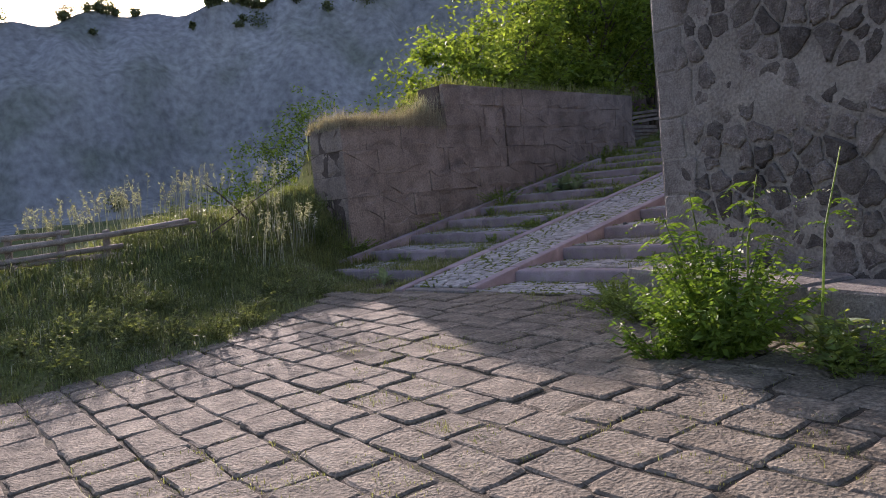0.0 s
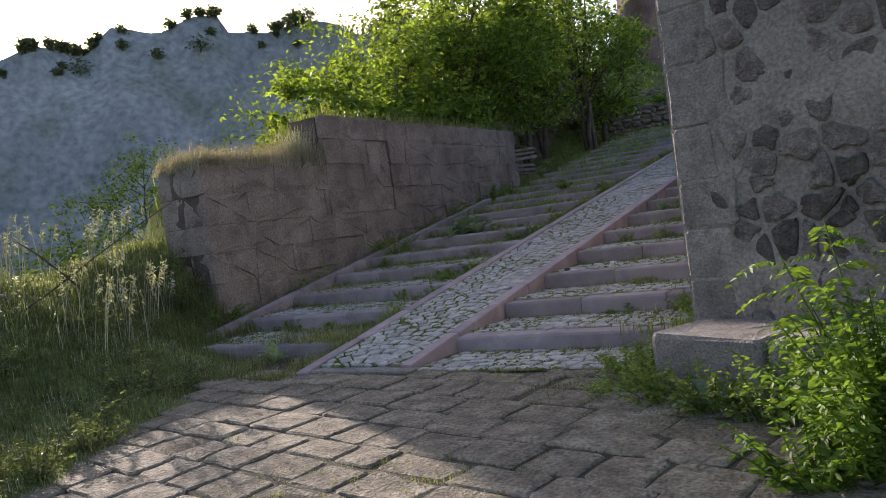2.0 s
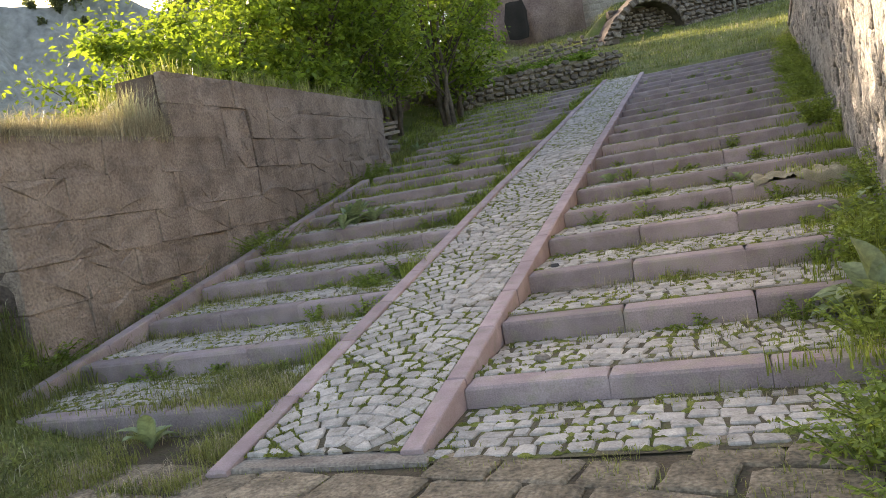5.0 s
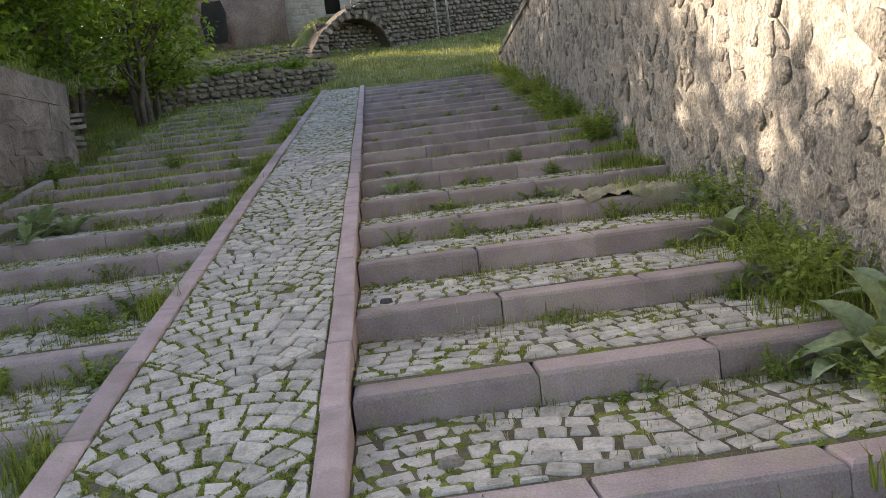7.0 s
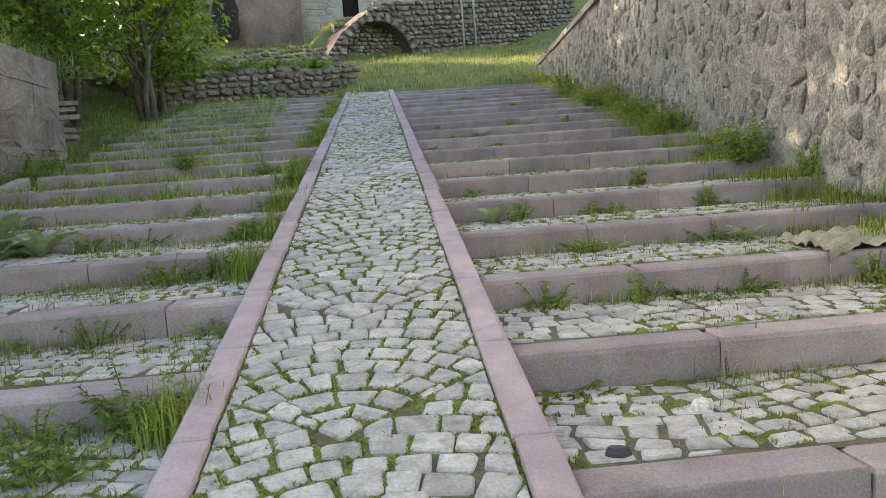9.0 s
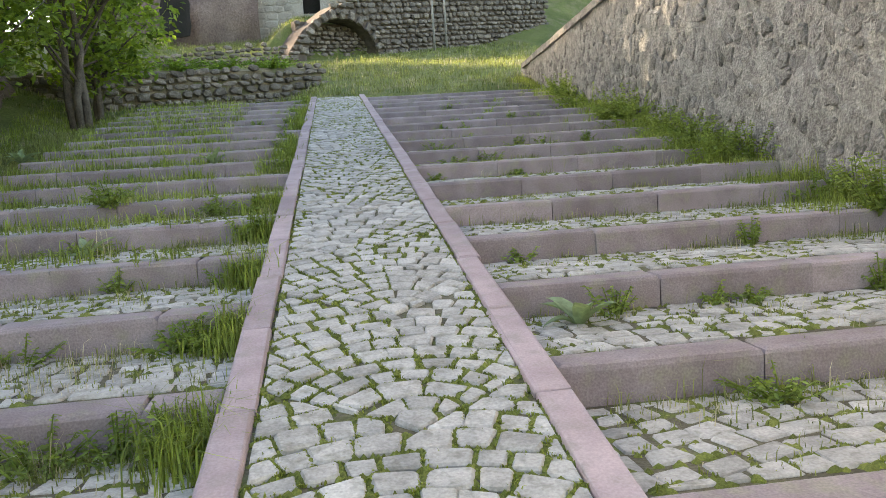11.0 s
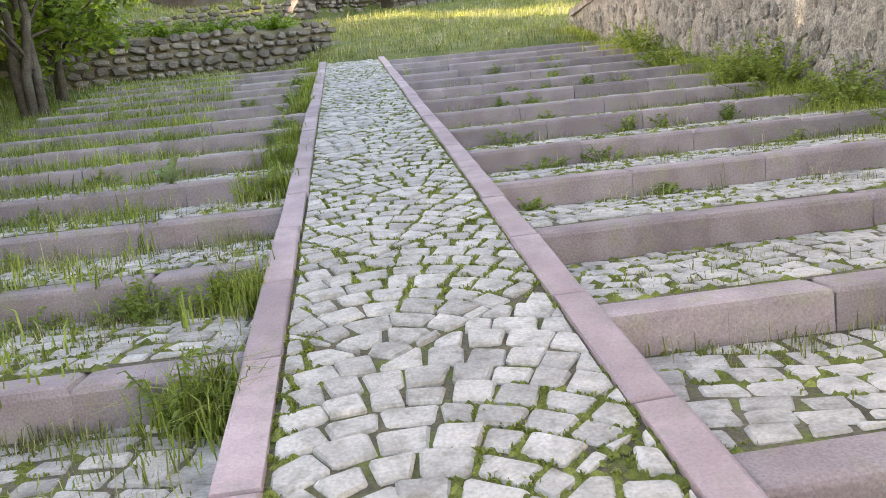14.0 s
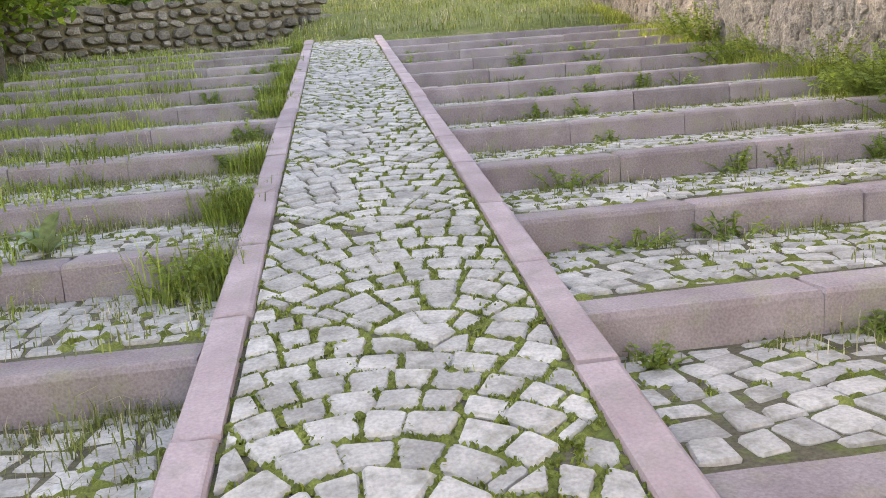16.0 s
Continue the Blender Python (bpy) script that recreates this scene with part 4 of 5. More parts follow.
def tree(at, height, spread, seed, label, leaves=5200, size=0.17, low=0.25, material=None, trunk_r=0.12, stems=1, name="tree"):
    """A tapered trunk with limbs and a crown of clumped leaves with gaps."""
    rnd = random.Random(seed)
    t = thing(name, label, "tree", at)
    wood, tips = Heap(), []
    base = Vector(at)
    for s in range(stems):
        lean = Vector((rnd.uniform(-0.12, 0.12), rnd.uniform(-0.12, 0.12), 1)) * height * 0.62
        pts = [base + Vector((rnd.uniform(-0.3, 0.3) * (stems > 1), rnd.uniform(-0.3, 0.3) * (stems > 1), -0.3))]
        for k in range(1, 6):
            pts.append(pts[0] + lean * k / 5 + Vector((rnd.uniform(-1, 1), rnd.uniform(-1, 1), 0)) * 0.04 * height * k / 5)
        wood.add(*tube(pts, [trunk_r * (1 - 0.15 * k) for k in range(6)]))
        for k in range(16 // stems + 3):
            f = rnd.uniform(low, 1.0)
            p0 = pts[0].lerp(pts[-1], f)
            a = rnd.uniform(0, 6.283)
            reach = spread * (0.55 + 0.5 * math.sin(math.pi * min(1, (f - low) / (1 - low) * 0.75 + 0.2))) * rnd.uniform(0.6, 1.0)
            p2 = p0 + Vector((math.cos(a) * reach, math.sin(a) * reach, height * rnd.uniform(0.03, 0.30)))
            p1 = p0.lerp(p2, 0.5) + Vector((0, 0, reach * 0.12))
            wood.add(*tube([p0, p1, p2], [trunk_r * 0.35, trunk_r * 0.22, 0.012], 5))
            tips += [p2, p1.lerp(p2, 0.55), p1]
        tips.append(pts[-1] + Vector((0, 0, height * 0.25)))
    child("trunk", wood.mesh("trunk", M_BARK, True), t)
    crown = Heap()
    per = leaves // (len(tips) * 3)
    for p in tips:
        for _ in range(3):
            c = p + Vector((rnd.gauss(0, 0.32), rnd.gauss(0, 0.32), rnd.gauss(0, 0.26))) * spread * 0.5
            r = spread * rnd.uniform(0.06, 0.17)
            for _ in range(per):
                q = c + Vector((rnd.gauss(0, 1), rnd.gauss(0, 1), rnd.gauss(0, 0.6))) * r
                leaf_quad(crown, q, Vector((rnd.uniform(-1, 1), rnd.uniform(-1, 1), rnd.uniform(-0.7, 0.4))), size * rnd.uniform(0.7, 1.3), 0.5, rnd)
    child("crown", crown.mesh("crown", material or M_TREE), t)
    return t


TREES = [
    ((-8.2, 8.8), 4.6, 1.8, 1, 0.12, 8000), ((-9.9, 13.0), 11.2, 2.8, 1, 0.12, 14000), ((-8.7, 16.2), 10.8, 2.7, 2, 0.12, 14000), ((-10.6, 18.6), 11.5, 2.9, 1, 0.15, 12000), ((-14.0, 15.0), 11.5, 3.0, 1, 0.2, 7000),
    ((-8.3, 19.2), 8.6, 2.6, 3, 0.2, 4500), ((-9.8, 23.5), 8.5, 2.9, 2, 0.25, 3800), ((-7.0, 22.6), 8.4, 2.1, 3, 0.2, 3800), ((-12.5, 19.0), 10.0, 3.2, 1, 0.2, 6000), ((-6.9, 24.6), 5.5, 1.7, 2, 0.3, 3200), ((-8.4, 21.6), 6.5, 1.8, 2, 0.35, 3000),
    ((-12.0, 29.0), 7.0, 3.0, 1, 0.25, 6000), ((-8.4, 31.5), 7.5, 1.9, 2, 0.3, 4200), ((-10.2, 27.0), 8.5, 2.2, 2, 0.25, 4500),
]
for k, ((x, y), hgt, spr, stems, low, count) in enumerate(TREES):
    tree((x, y, ground(x, y)), hgt, spr, 60 + k, "young leafy tree with bright sunlit green leaves", count, 0.2, low, None, 0.07 if hgt < 5 else 0.11, stems)
for k, ((x, y), hgt, spr) in enumerate([((-13.5, -3.2), 5.2, 2.2), ((-19, -6), 4.5, 2.5), ((-25, 6), 7, 3), ((-25.5, 19), 8, 3.2), ((-30, 15), 8, 3.4), ((-22.5, 23), 7.5, 2.8), ((-34, 22), 9, 3.6)]):
    tree((x, y, ground(x, y)), hgt, spr, 90 + k, "rounded dark green scrub tree below the bank", 4200, 0.22, 0.1, M_TREE, 0.1, 1)

# scrub on the far ridge
rc = random.Random(6)
for k in range(240):
    u = rc.uniform(0.05, 0.75)
    v = rc.choice((0.17, 0.67, 0.84, 0.84, 0.84, 0.84, 0.84, 0.84))
    # groves and bare stretches along the crest
    if v > 0.8 and noise.noise((u * 22, 3, 3)) < -0.12:
        continue
    if v > 0.8:
        x, y, z = cliff(u, v)
    else:
        k0 = int(v * 6 + 0.5)
        x, y, z = Vector(cliff(u, k0 / 6)).lerp(Vector(cliff(u, (k0 + 1) / 6)), rc.random())
    h = Heap()
    r = rc.uniform(0.5, 1.9) * rc.uniform(0.6, 1.0)
    for _ in range(170):
        d = Vector((rc.gauss(0, 1), rc.gauss(0, 1), rc.gauss(0, 0.9)))
        q = Vector((x, y, z + r * 0.7)) + d.normalized() * r * rc.uniform(0.3, 1.0) * rc.choice((1, 1, 1.25))
        leaf_quad(h, q, Vector((rc.uniform(-1, 1), rc.uniform(-1, 1), rc.uniform(-0.6, 0.6))), 0.5, 0.6, rc)
    t = thing("scrub", "scrub bush on the far ridge, leaf colour paled for haze", "bush", (x, y, z - 0.2), "ridge scrub")
    h.add(*tube([(x, y, z - 0.6), (x, y, z + r * 0.8)], [0.2, 0.06], 5))
    child("crown", h.mesh("crown", M_FARTREE), t)

# ---- slabs of the square ----
rs2 = random.Random(15)
SA = radians(-11)
sx, sy = Vector((math.cos(SA), math.sin(SA))), Vector((-math.sin(SA), math.cos(SA)))
rest, made, v = Heap(), 0, -13.0
while v < 4.0:
    row = rs2.uniform(0.33, 0.44)
    u = -6.0 - rs2.uniform(0, 0.5)
    while u < 13:
        w = rs2.uniform(0.36, 0.70)
        p = sx * (u + w / 2) + sy * (v + row / 2)
        # kept out of the ledge, the steps and the grass
        off = (p.x - C0.x) * FN.x + (p.y - C0.y) * FN.y
        if square_edge(p.y) - 0.25 < p.x < 10.4 and -12.5 < p.y < -0.62 - (0.28 if -0.05 < p.x < 2.6 else 0) and (off > 0.82 or p.x < 2.75) and not (-1.75 < p.x < 0.05 and p.y > -1.0):
            q = [tuple(sx * (a + rs2.uniform(-0.028, 0.028)) + sy * (b + rs2.uniform(-0.022, 0.022))) for a, b in ((u, v), (u + w, v), (u + w, v + row), (u, v + row))]
            mid, ol = worn(q, rs2, (0.003, 0.015), (0.03, 0.13), 0.02)
            sink = rs2.uniform(-0.007, 0.005) - (0.011 if rs2.random() < 0.06 else 0)
            s = crowned(mid, ol, rs2, lambda x, y: plaza_z(y) + sink, 0.012, 0.08, 0.07, (-0.009, 0.009), 0.016, 0.004)
            if made < 300 and -1.0 < p.x < 7.2 and -7.6 < p.y < -1.6:
                child("slab", mesh_of("slab", s, M_SLAB), pavement)
                made += 1
            else:
                rest.add(*s)
        u += w
    v += row
child("slab_field", rest.mesh("slab_field", M_SLAB), pavement, kind="stuff")

# ---- grass ----


def field(name, label, material, count, place, height, seed, spread=0.05, per=9, width=0.008, category="grass"):
    """Grass over a patch of ground, as one object; place(rnd) gives a point or None, and a scale."""
    rnd, h = random.Random(seed), Heap()
    for _ in range(count):
        got = place(rnd)
        if got:
            p, s = got
            tuft(h, p, height * s * rnd.uniform(0.6, 1.2), spread, per, rnd, width)
    return thing(name, label, category, kind="stuff", data=h.mesh(name, material))


def on_bank(rnd):
    y = rnd.uniform(-9.5, 1.3)
    x = square_edge(y) - abs(rnd.gauss(0, 3.2)) - 0.05
    if x < -11 or (y > -0.4 and x > -3.6):
        return None
    return (x, y, ground(x, y) - 0.02), 0.5 + 0.8 * smooth(0, 4, square_edge(y) - x)


field("bank_grass", "long green grass and weeds on the bank beside the square", M_BANK, 6500, on_bank, 0.20, 201, 0.09, 10, 0.011)
field("bank_straw", "pale seeding grass stalks on the bank", M_STRAW2, 520, on_bank, 0.36, 202, 0.07, 5, 0.006)


def step_grass(rnd):
    left = rnd.random() < 0.62
    i = rnd.randrange(STEPS)
    y0, z0 = i * TREAD, 0.19 + i * RISE
    if left:
        x = KERB_L - 0.05 - (rnd.random() ** 1.2) * (KERB_L - step_left(y0) - 0.1)
    else:
        x = 0.05 + rnd.random() ** 0.75 * (wall_x(y0) - 0.2)
    if noise.noise((x * 1.4, i * 5.3, 21)) < (-0.16 if left else -0.02):
        return None
    if rnd.random() < 0.62:
        return (x, y0 - abs(rnd.gauss(0.01, 0.12)), z0 - RISE), rnd.uniform(0.3, 1.0) * (1.7 if rnd.random() < 0.12 else 1)
    return (x, y0 + rnd.uniform(0.26, TREAD - 0.1), z0 - 0.005), rnd.uniform(0.25, 0.7) * (1.4 if left else 1)


field("step_grass", "tufts of green grass growing along the steps", M_GRASS, 8600, step_grass, 0.125, 203, 0.065, 9, 0.0055)
field("step_straw", "dry seeding grass between the steps", M_STRAW, 4600, step_grass, 0.15, 204, 0.05, 5, 0.004)


def kerb_grass(rnd):
    i = rnd.randrange(STEPS)
    y0, z0 = i * TREAD, 0.19 + i * RISE
    if noise.noise((i * 3.3, 1.5, 0)) < -0.25:
        return None
    x, y = KERB_L - abs(rnd.gauss(0.05, 0.12)), y0 - abs(rnd.gauss(0.02, 0.18))
    return (x, y, z0 - RISE), rnd.uniform(0.6, 1.3)


field("kerb_grass", "lush grass clumps against the ramp kerb", M_LUSH, 1300, kerb_grass, 0.28, 205, 0.05, 11, 0.008)


def ramp_foot(rnd):
    x, y = -1.56 - abs(rnd.gauss(0, 0.75)), rnd.uniform(-1.25, 1.1)
    if noise.noise((x * 1.6, y * 1.6, 31)) < -0.08:
        return None
    return (x, y, plaza_z(y) - 0.01 if y < 0 else 0.185), rnd.uniform(0.4, 1.2)


field("ramp_foot_grass", "rank grass and weeds beside the foot of the ramp", M_GRASS, 1500, ramp_foot, 0.13, 221, 0.06, 9, 0.006)
field("ramp_foot_straw", "dry stalks beside the foot of the ramp", M_STRAW, 380, ramp_foot, 0.17, 222, 0.05, 5, 0.004)


def foot_of_wall(rnd):
    y = rnd.uniform(-0.2, 27)
    x = wall_x(y) - abs(rnd.gauss(0.0, 0.32)) - 0.03
    i = int(y / TREAD)
    z = 0.19 + i * RISE if y < TOP_Y else ground(x, y)
    return (x, y, z - 0.02), rnd.uniform(0.5, 1.3) * (0.8 + 0.6 * noise.noise((y * 0.8, 3, 3)))


field("wall_foot_grass", "green grass along the foot of the wall", M_LUSH, 1900, foot_of_wall, 0.26, 206, 0.05, 10, 0.008)


def foot_of_bank(rnd):
    y = rnd.uniform(-0.3, 20)
    x = step_left(y) - rnd.uniform(-0.35, 1.0)
    return (x, y, max(ground(x, y), slope(y) - 0.3)), rnd.uniform(0.5, 1.3)


field("bank_foot_grass", "rank grass at the foot of the retaining wall", M_GRASS, 3600, foot_of_bank, 0.30, 207, 0.06, 10, 0.009)


def meadow(rnd):
    x, y = rnd.uniform(-10, 9), rnd.uniform(TOP_Y - 0.4, 47.5)
    if abs((x + 1.9) * -0.555 + (y - 39.0) * 0.83) < 0.9 and x > -2.6:
        return None
    return (x, y, ground(x, y) - 0.03), rnd.uniform(0.6, 1.3)


field("meadow_grass", "sunlit meadow grass above the stairs", M_GRASS, 5200, meadow, 0.24, 208, 0.14, 9, 0.016)
field("meadow_straw", "dry grass stalks above the stairs", M_STRAW, 900, meadow, 0.30, 209, 0.12, 6, 0.010)


def left_top(rnd):
    y = 8 + 17 * rnd.random() ** 0.7
    x = step_left(y) + rnd.uniform(-2.5, 2.8)
    i = int(y / TREAD)
    z = 0.19 + i * RISE if x > step_left(y) and y < TOP_Y else ground(x, y)
    return (x, y, z - 0.02), rnd.uniform(0.5, 1.2)


field("upper_step_grass", "grass growing over the upper steps", M_LUSH, 3400, left_top, 0.21, 210, 0.08, 10, 0.010)
field("upper_step_straw", "dry stalks among the grass of the upper steps", M_STRAW, 900, left_top, 0.26, 218, 0.06, 5, 0.005)


def wall_crest(rnd):
    y = rnd.uniform(1.4, 4.6)
    x = bank_x(y) - rnd.uniform(0.02, 1.1)
    return (x, y, 2.86 + rnd.uniform(-0.03, 0.03)), rnd.uniform(0.5, 1.3) * (1 + 0.9 * math.exp(-((y - 4.2) / 0.35) ** 2))


field("crest_grass", "dense pale dry grass on top of the retaining wall", M_STRAW, 1700, wall_crest, 0.40, 211, 0.06, 11, 0.007)


def terrace(rnd):
    y = rnd.uniform(1.5, 15)
    x = bank_x(y) - rnd.uniform(0.0, 8)
    if y < 4.7 and x > bank_x(y) - 0.9:
        return None
    return (x, y, ground(x, y) - 0.02 if x < bank_x(y) - 0.6 else 3.86), rnd.uniform(0.6, 1.3)


field("terrace_grass", "green grass on the terrace over the retaining wall", M_GRASS, 2600, terrace, 0.34, 212, 0.12, 9, 0.014)


def in_joints(rnd):
    x, y = rnd.uniform(-1.4, 9.5), rnd.uniform(-9.5, -0.7)
    off = (x - C0.x) * FN.x + (y - C0.y) * FN.y
    k = noise.noise((x * 0.7, y * 0.7, 9)) + 0.5 * smooth(2.2, 0.9, off) + 0.35 * smooth(1.2, 0.0, x - square_edge(y))
    if k < 0.12 or (off < 0.95 and x > 2.7):
        return None
    return (x, y, plaza_z(y) - 0.02), rnd.uniform(0.4, 1.1) * (1 + 0.7 * smooth(1.6, 0.9, off))


field("joint_grass", "short grass and moss in the joints of the slabs", M_GRASS, 6500, in_joints, 0.05, 213, 0.035, 8, 0.005)


def ramp_joint(rnd):
    x, y, z = rnd.choice(JOINTS)
    e = smooth(0.42, 0.62, abs(x + 0.785))
    if noise.noise((x * 1.3, y * 0.8, 7)) + 0.4 * e < -0.18:
        return None
    return (x + rnd.gauss(0, 0.006), y + rnd.gauss(0, 0.006), z + 0.002), rnd.uniform(0.5, 1.3)


def pads(name, label, count, place, size, lift, seed):
    """Low cushions of moss that fill joints."""
    rnd, h = random.Random(seed), Heap()
    for _ in range(count):
        got = place(rnd)
        if not got:
            continue
        (x, y, z), s = got
        r, a = size * s, rnd.uniform(0, 6.283)
        n = len(h.v)
        for k in range(7):
            t = a + 6.283 * k / 7
            w = r * rnd.uniform(0.6, 1.3)
            h.v.append((x + math.cos(t) * w * 1.2, y + math.sin(t) * w, z - 0.006))
        h.v.append((x, y, z + lift * rnd.uniform(0.6, 1.3)))
        h.f += [(n + k, n + (k + 1) % 7, n + 7) for k in range(7)]
    return thing(name, label, "moss", kind="stuff", data=h.mesh(name, M_MOSS, True))


pads("ramp_moss_pads", "cushions of yellow-green moss filling the ramp joints", 21000, ramp_joint, 0.021, 0.014, 216)
field("ramp_moss", "bright moss and tiny grass in the ramp joints", M_MOSSLEAF, 8000, ramp_joint, 0.022, 214, 0.012, 8, 0.008, "moss")


def tread_joint(rnd):
    x, y, z = rnd.choice(TREAD_JOINTS)
    if noise.noise((x * 1.5, y * 1.5, 17)) < -0.12 or y > 17:
        return None
    return (x + rnd.gauss(0, 0.01), y + rnd.gauss(0, 0.01), z), rnd.uniform(0.5, 1.4)


pads("tread_moss_pads", "mats of moss over the joints of the treads", 24000, tread_joint, 0.033, 0.016, 217)
field("tread_moss", "moss and small green sprouts between the tread setts", M_MOSSLEAF, 9000, tread_joint, 0.026, 215, 0.014, 8, 0.007, "moss")

# ---- single plants ----


def broad_leaf(length, width, rnd, arch=0.5):
    """A felted leaf: ridge, waved edge and drooping tip, along +x from the base."""
    v, f = [], []
    n = 7
    for i in range(n + 1):
        t = i / n
        w = width * math.sin(math.pi * min(1, t * 0.93 + 0.06)) ** 0.8 / 2 * (1 if t < 1 else 0.1)
        z = length * (0.75 * t - arch * t * t)
        for s in (-1, -0.5, 0, 0.5, 1):
            v.append((length * t * 0.9, w * s, z + abs(s) * w * 0.45 + rnd.uniform(-0.03, 0.03) * width))
    for i in range(n):
        for k in range(4):
            f.append((i * 5 + k, i * 5 + k + 1, i * 5 + k + 6, i * 5 + k + 5))
    return v, f


LEAVES = [mesh_of("leaf", broad_leaf(1, 0.36, random.Random(k), 0.35 + 0.12 * k), M_MULLEIN, True) for k in range(5)]


def mullein(at, size, seed, count=11, label="mullein rosette with large grey-green felted leaves"):
    rnd = random.Random(seed)
    t = thing("mullein", label, "plant", at, "mullein plants")
    for k in range(count):
        up = rnd.uniform(0, 62) * (1 if k % 3 else 0.4) + (25 if k > count * 0.7 else 0)
        s = size * rnd.uniform(0.7, 1.1) * (0.7 if k > count * 0.7 else 1)
        child("leaf", LEAVES[k % 5], t, m=Matrix.Translation((at[0], at[1], at[2] - 0.02)) @ pose(0, 0, 0, 0, -up * 0.85, k * 137.5 + rnd.uniform(-20, 20)) @ Matrix.Scale(s, 4))
    return t


def on_step(x, y):
    i = int(y / TREAD)
    return (x, y, 0.19 + i * RISE if y > 0 else plaza_z(y))


for k, (x, y, s) in enumerate([(-4.0, 7.0, 0.55), (-3.55, 6.85, 0.42), (2.95, 2.2, 0.52), (2.75, 0.95, 0.60), (3.05, 1.35, 0.4), (3.0, 3.4, 0.42), (3.2, 4.4, 0.38), (-2.5, -0.35, 0.34), (-3.7, 6.0, 0.30),
                               (-4.3, 8.1, 0.34), (0.33, 6.85, 0.30), (2.1, 5.75, 0.22), (2.55, 1.0, 0.36), (-3.0, 9.2, 0.28), (-4.9, 11.6, 0.34), (-2.6, 13.6, 0.3), (-5.4, 14.6, 0.35), (5.05, -2.75, 0.42), (3.2, -2.05, 0.34)]):
    mullein(on_step(x, y), s, 300 + k, 9 if s < 0.35 else 13)


def herb(name, at, height, spread, seed, label, material, stems=14, leaf=0.06, droop=0.3, category="weed"):
    """A leafy plant: thin stems, each set with leaves all along."""
    rnd = random.Random(seed)
    t = thing(name, label, category, at)
    st, lf = Heap(), Heap()
    for _ in range(stems):
        a, r = rnd.uniform(0, 6.283), spread * math.sqrt(rnd.random())
        p0 = Vector(at) + Vector((math.cos(a) * r * 0.35, math.sin(a) * r * 0.35, -0.03))
        hgt = height * rnd.uniform(0.55, 1.1) * (1 - 0.35 * (r / spread) ** 2)
        p2 = p0 + Vector((math.cos(a) * r, math.sin(a) * r, hgt))
        p1 = p0.lerp(p2, 0.5) + Vector((0, 0, hgt * 0.1))
        pts = [p0, p1, p2, p2 + Vector((math.cos(a), math.sin(a), -droop)) * hgt * 0.12]
        st.add(*tube(pts, [0.006, 0.005, 0.003, 0.002], 4))
        n = int(hgt / 0.035) + 4
        for k in range(n):
            f = (k + 0.5) / n
            q = pts[0].lerp(pts[1], f * 2) if f < 0.5 else pts[1].lerp(pts[2], f * 2 - 1)
            for s in (0, math.pi):
                b = a + k * 2.4 + s + rnd.uniform(-0.5, 0.5)
                leaf_quad(lf, q, Vector((math.cos(b), math.sin(b), rnd.uniform(-0.5, 0.35))), leaf * rnd.uniform(0.6, 1.3) * (1.15 - 0.5 * f), 0.42, rnd)
    child("stem", st.mesh("stem", material), t, kind="stuff")
    child("foliage", lf.mesh("foliage", material), t, kind="stuff")
    return t


herb("bush", (4.33, -2.92, -0.06), 0.92, 0.60, 400, "bright green leafy bush against the stone ledge", M_BUSH, 120, 0.085, 0.5, "bush")
herb("bush", (5.35, -3.05, -0.08), 0.40, 0.45, 401, "low dark green shrub beside the ledge", M_WEED, 46, 0.08, 0.5, "bush")
herb("bush", (3.92, -3.15, -0.07), 0.42, 0.36, 402, "low leafy shoots in front of the bush", M_BUSH, 34, 0.075, 0.5, "bush")
rb = random.Random(88)
for k in range(46):
    y = rb.uniform(-7.5, 0.9)
    x = square_edge(y) - 0.3 - abs(rb.gauss(0, 2.0))
    if x > -9 and not (y > -0.5 and x > -3.8):
        herb("bank_weed", (x, y, ground(x, y) - 0.02), rb.uniform(0.25, 0.5), rb.uniform(0.25, 0.45), 600 + k, "low grey-green leafy weed among the bank grass", M_BANK, 20, 0.06)
WEEDS = [(3.35, 3.7, 0.55, 0.4), (3.45, 4.3, 0.6, 0.35), (3.3, 2.9, 0.5, 0.35), (3.2, 1.9, 0.5, 0.35), (3.7, 9.2, 0.45, 0.35), (3.85, 11.3, 0.5, 0.5), (3.95, 12.6, 0.6, 0.6), (4.05, 14.2, 0.6, 0.6),
         (4.15, 15.6, 0.6, 0.6), (4.3, 17.2, 0.6, 0.6), (4.4, 18.8, 0.6, 0.6), (3.55, 7.3, 0.42, 0.25), (2.75, -0.35, 0.35, 0.3), (2.55, -1.2, 0.32, 0.32), (2.6, 0.35, 0.4, 0.35),
         (-5.2, 9.4, 0.5, 0.6), (-5.6, 10.8, 0.5, 0.6), (-5.9, 12.2, 0.5, 0.6), (-5.0, 7.6, 0.5, 0.5), (-4.8, 5.6, 0.5, 0.5), (-1.85, 7.05, 0.22, 0.25), (-3.2, 10.8, 0.28, 0.25), (-2.0, 3.05, 0.22, 0.2), (2.3, -1.15, 0.3, 0.3), (2.75, -1.75, 0.32, 0.35), (3.15, -1.95, 0.36, 0.35), (3.55, -2.15, 0.42, 0.4), (2.45, -0.65, 0.3, 0.3), (2.35, -1.55, 0.2, 0.25), (5.9, -3.1, 0.4, 0.45), (6.6, -3.4, 0.45, 0.5)]
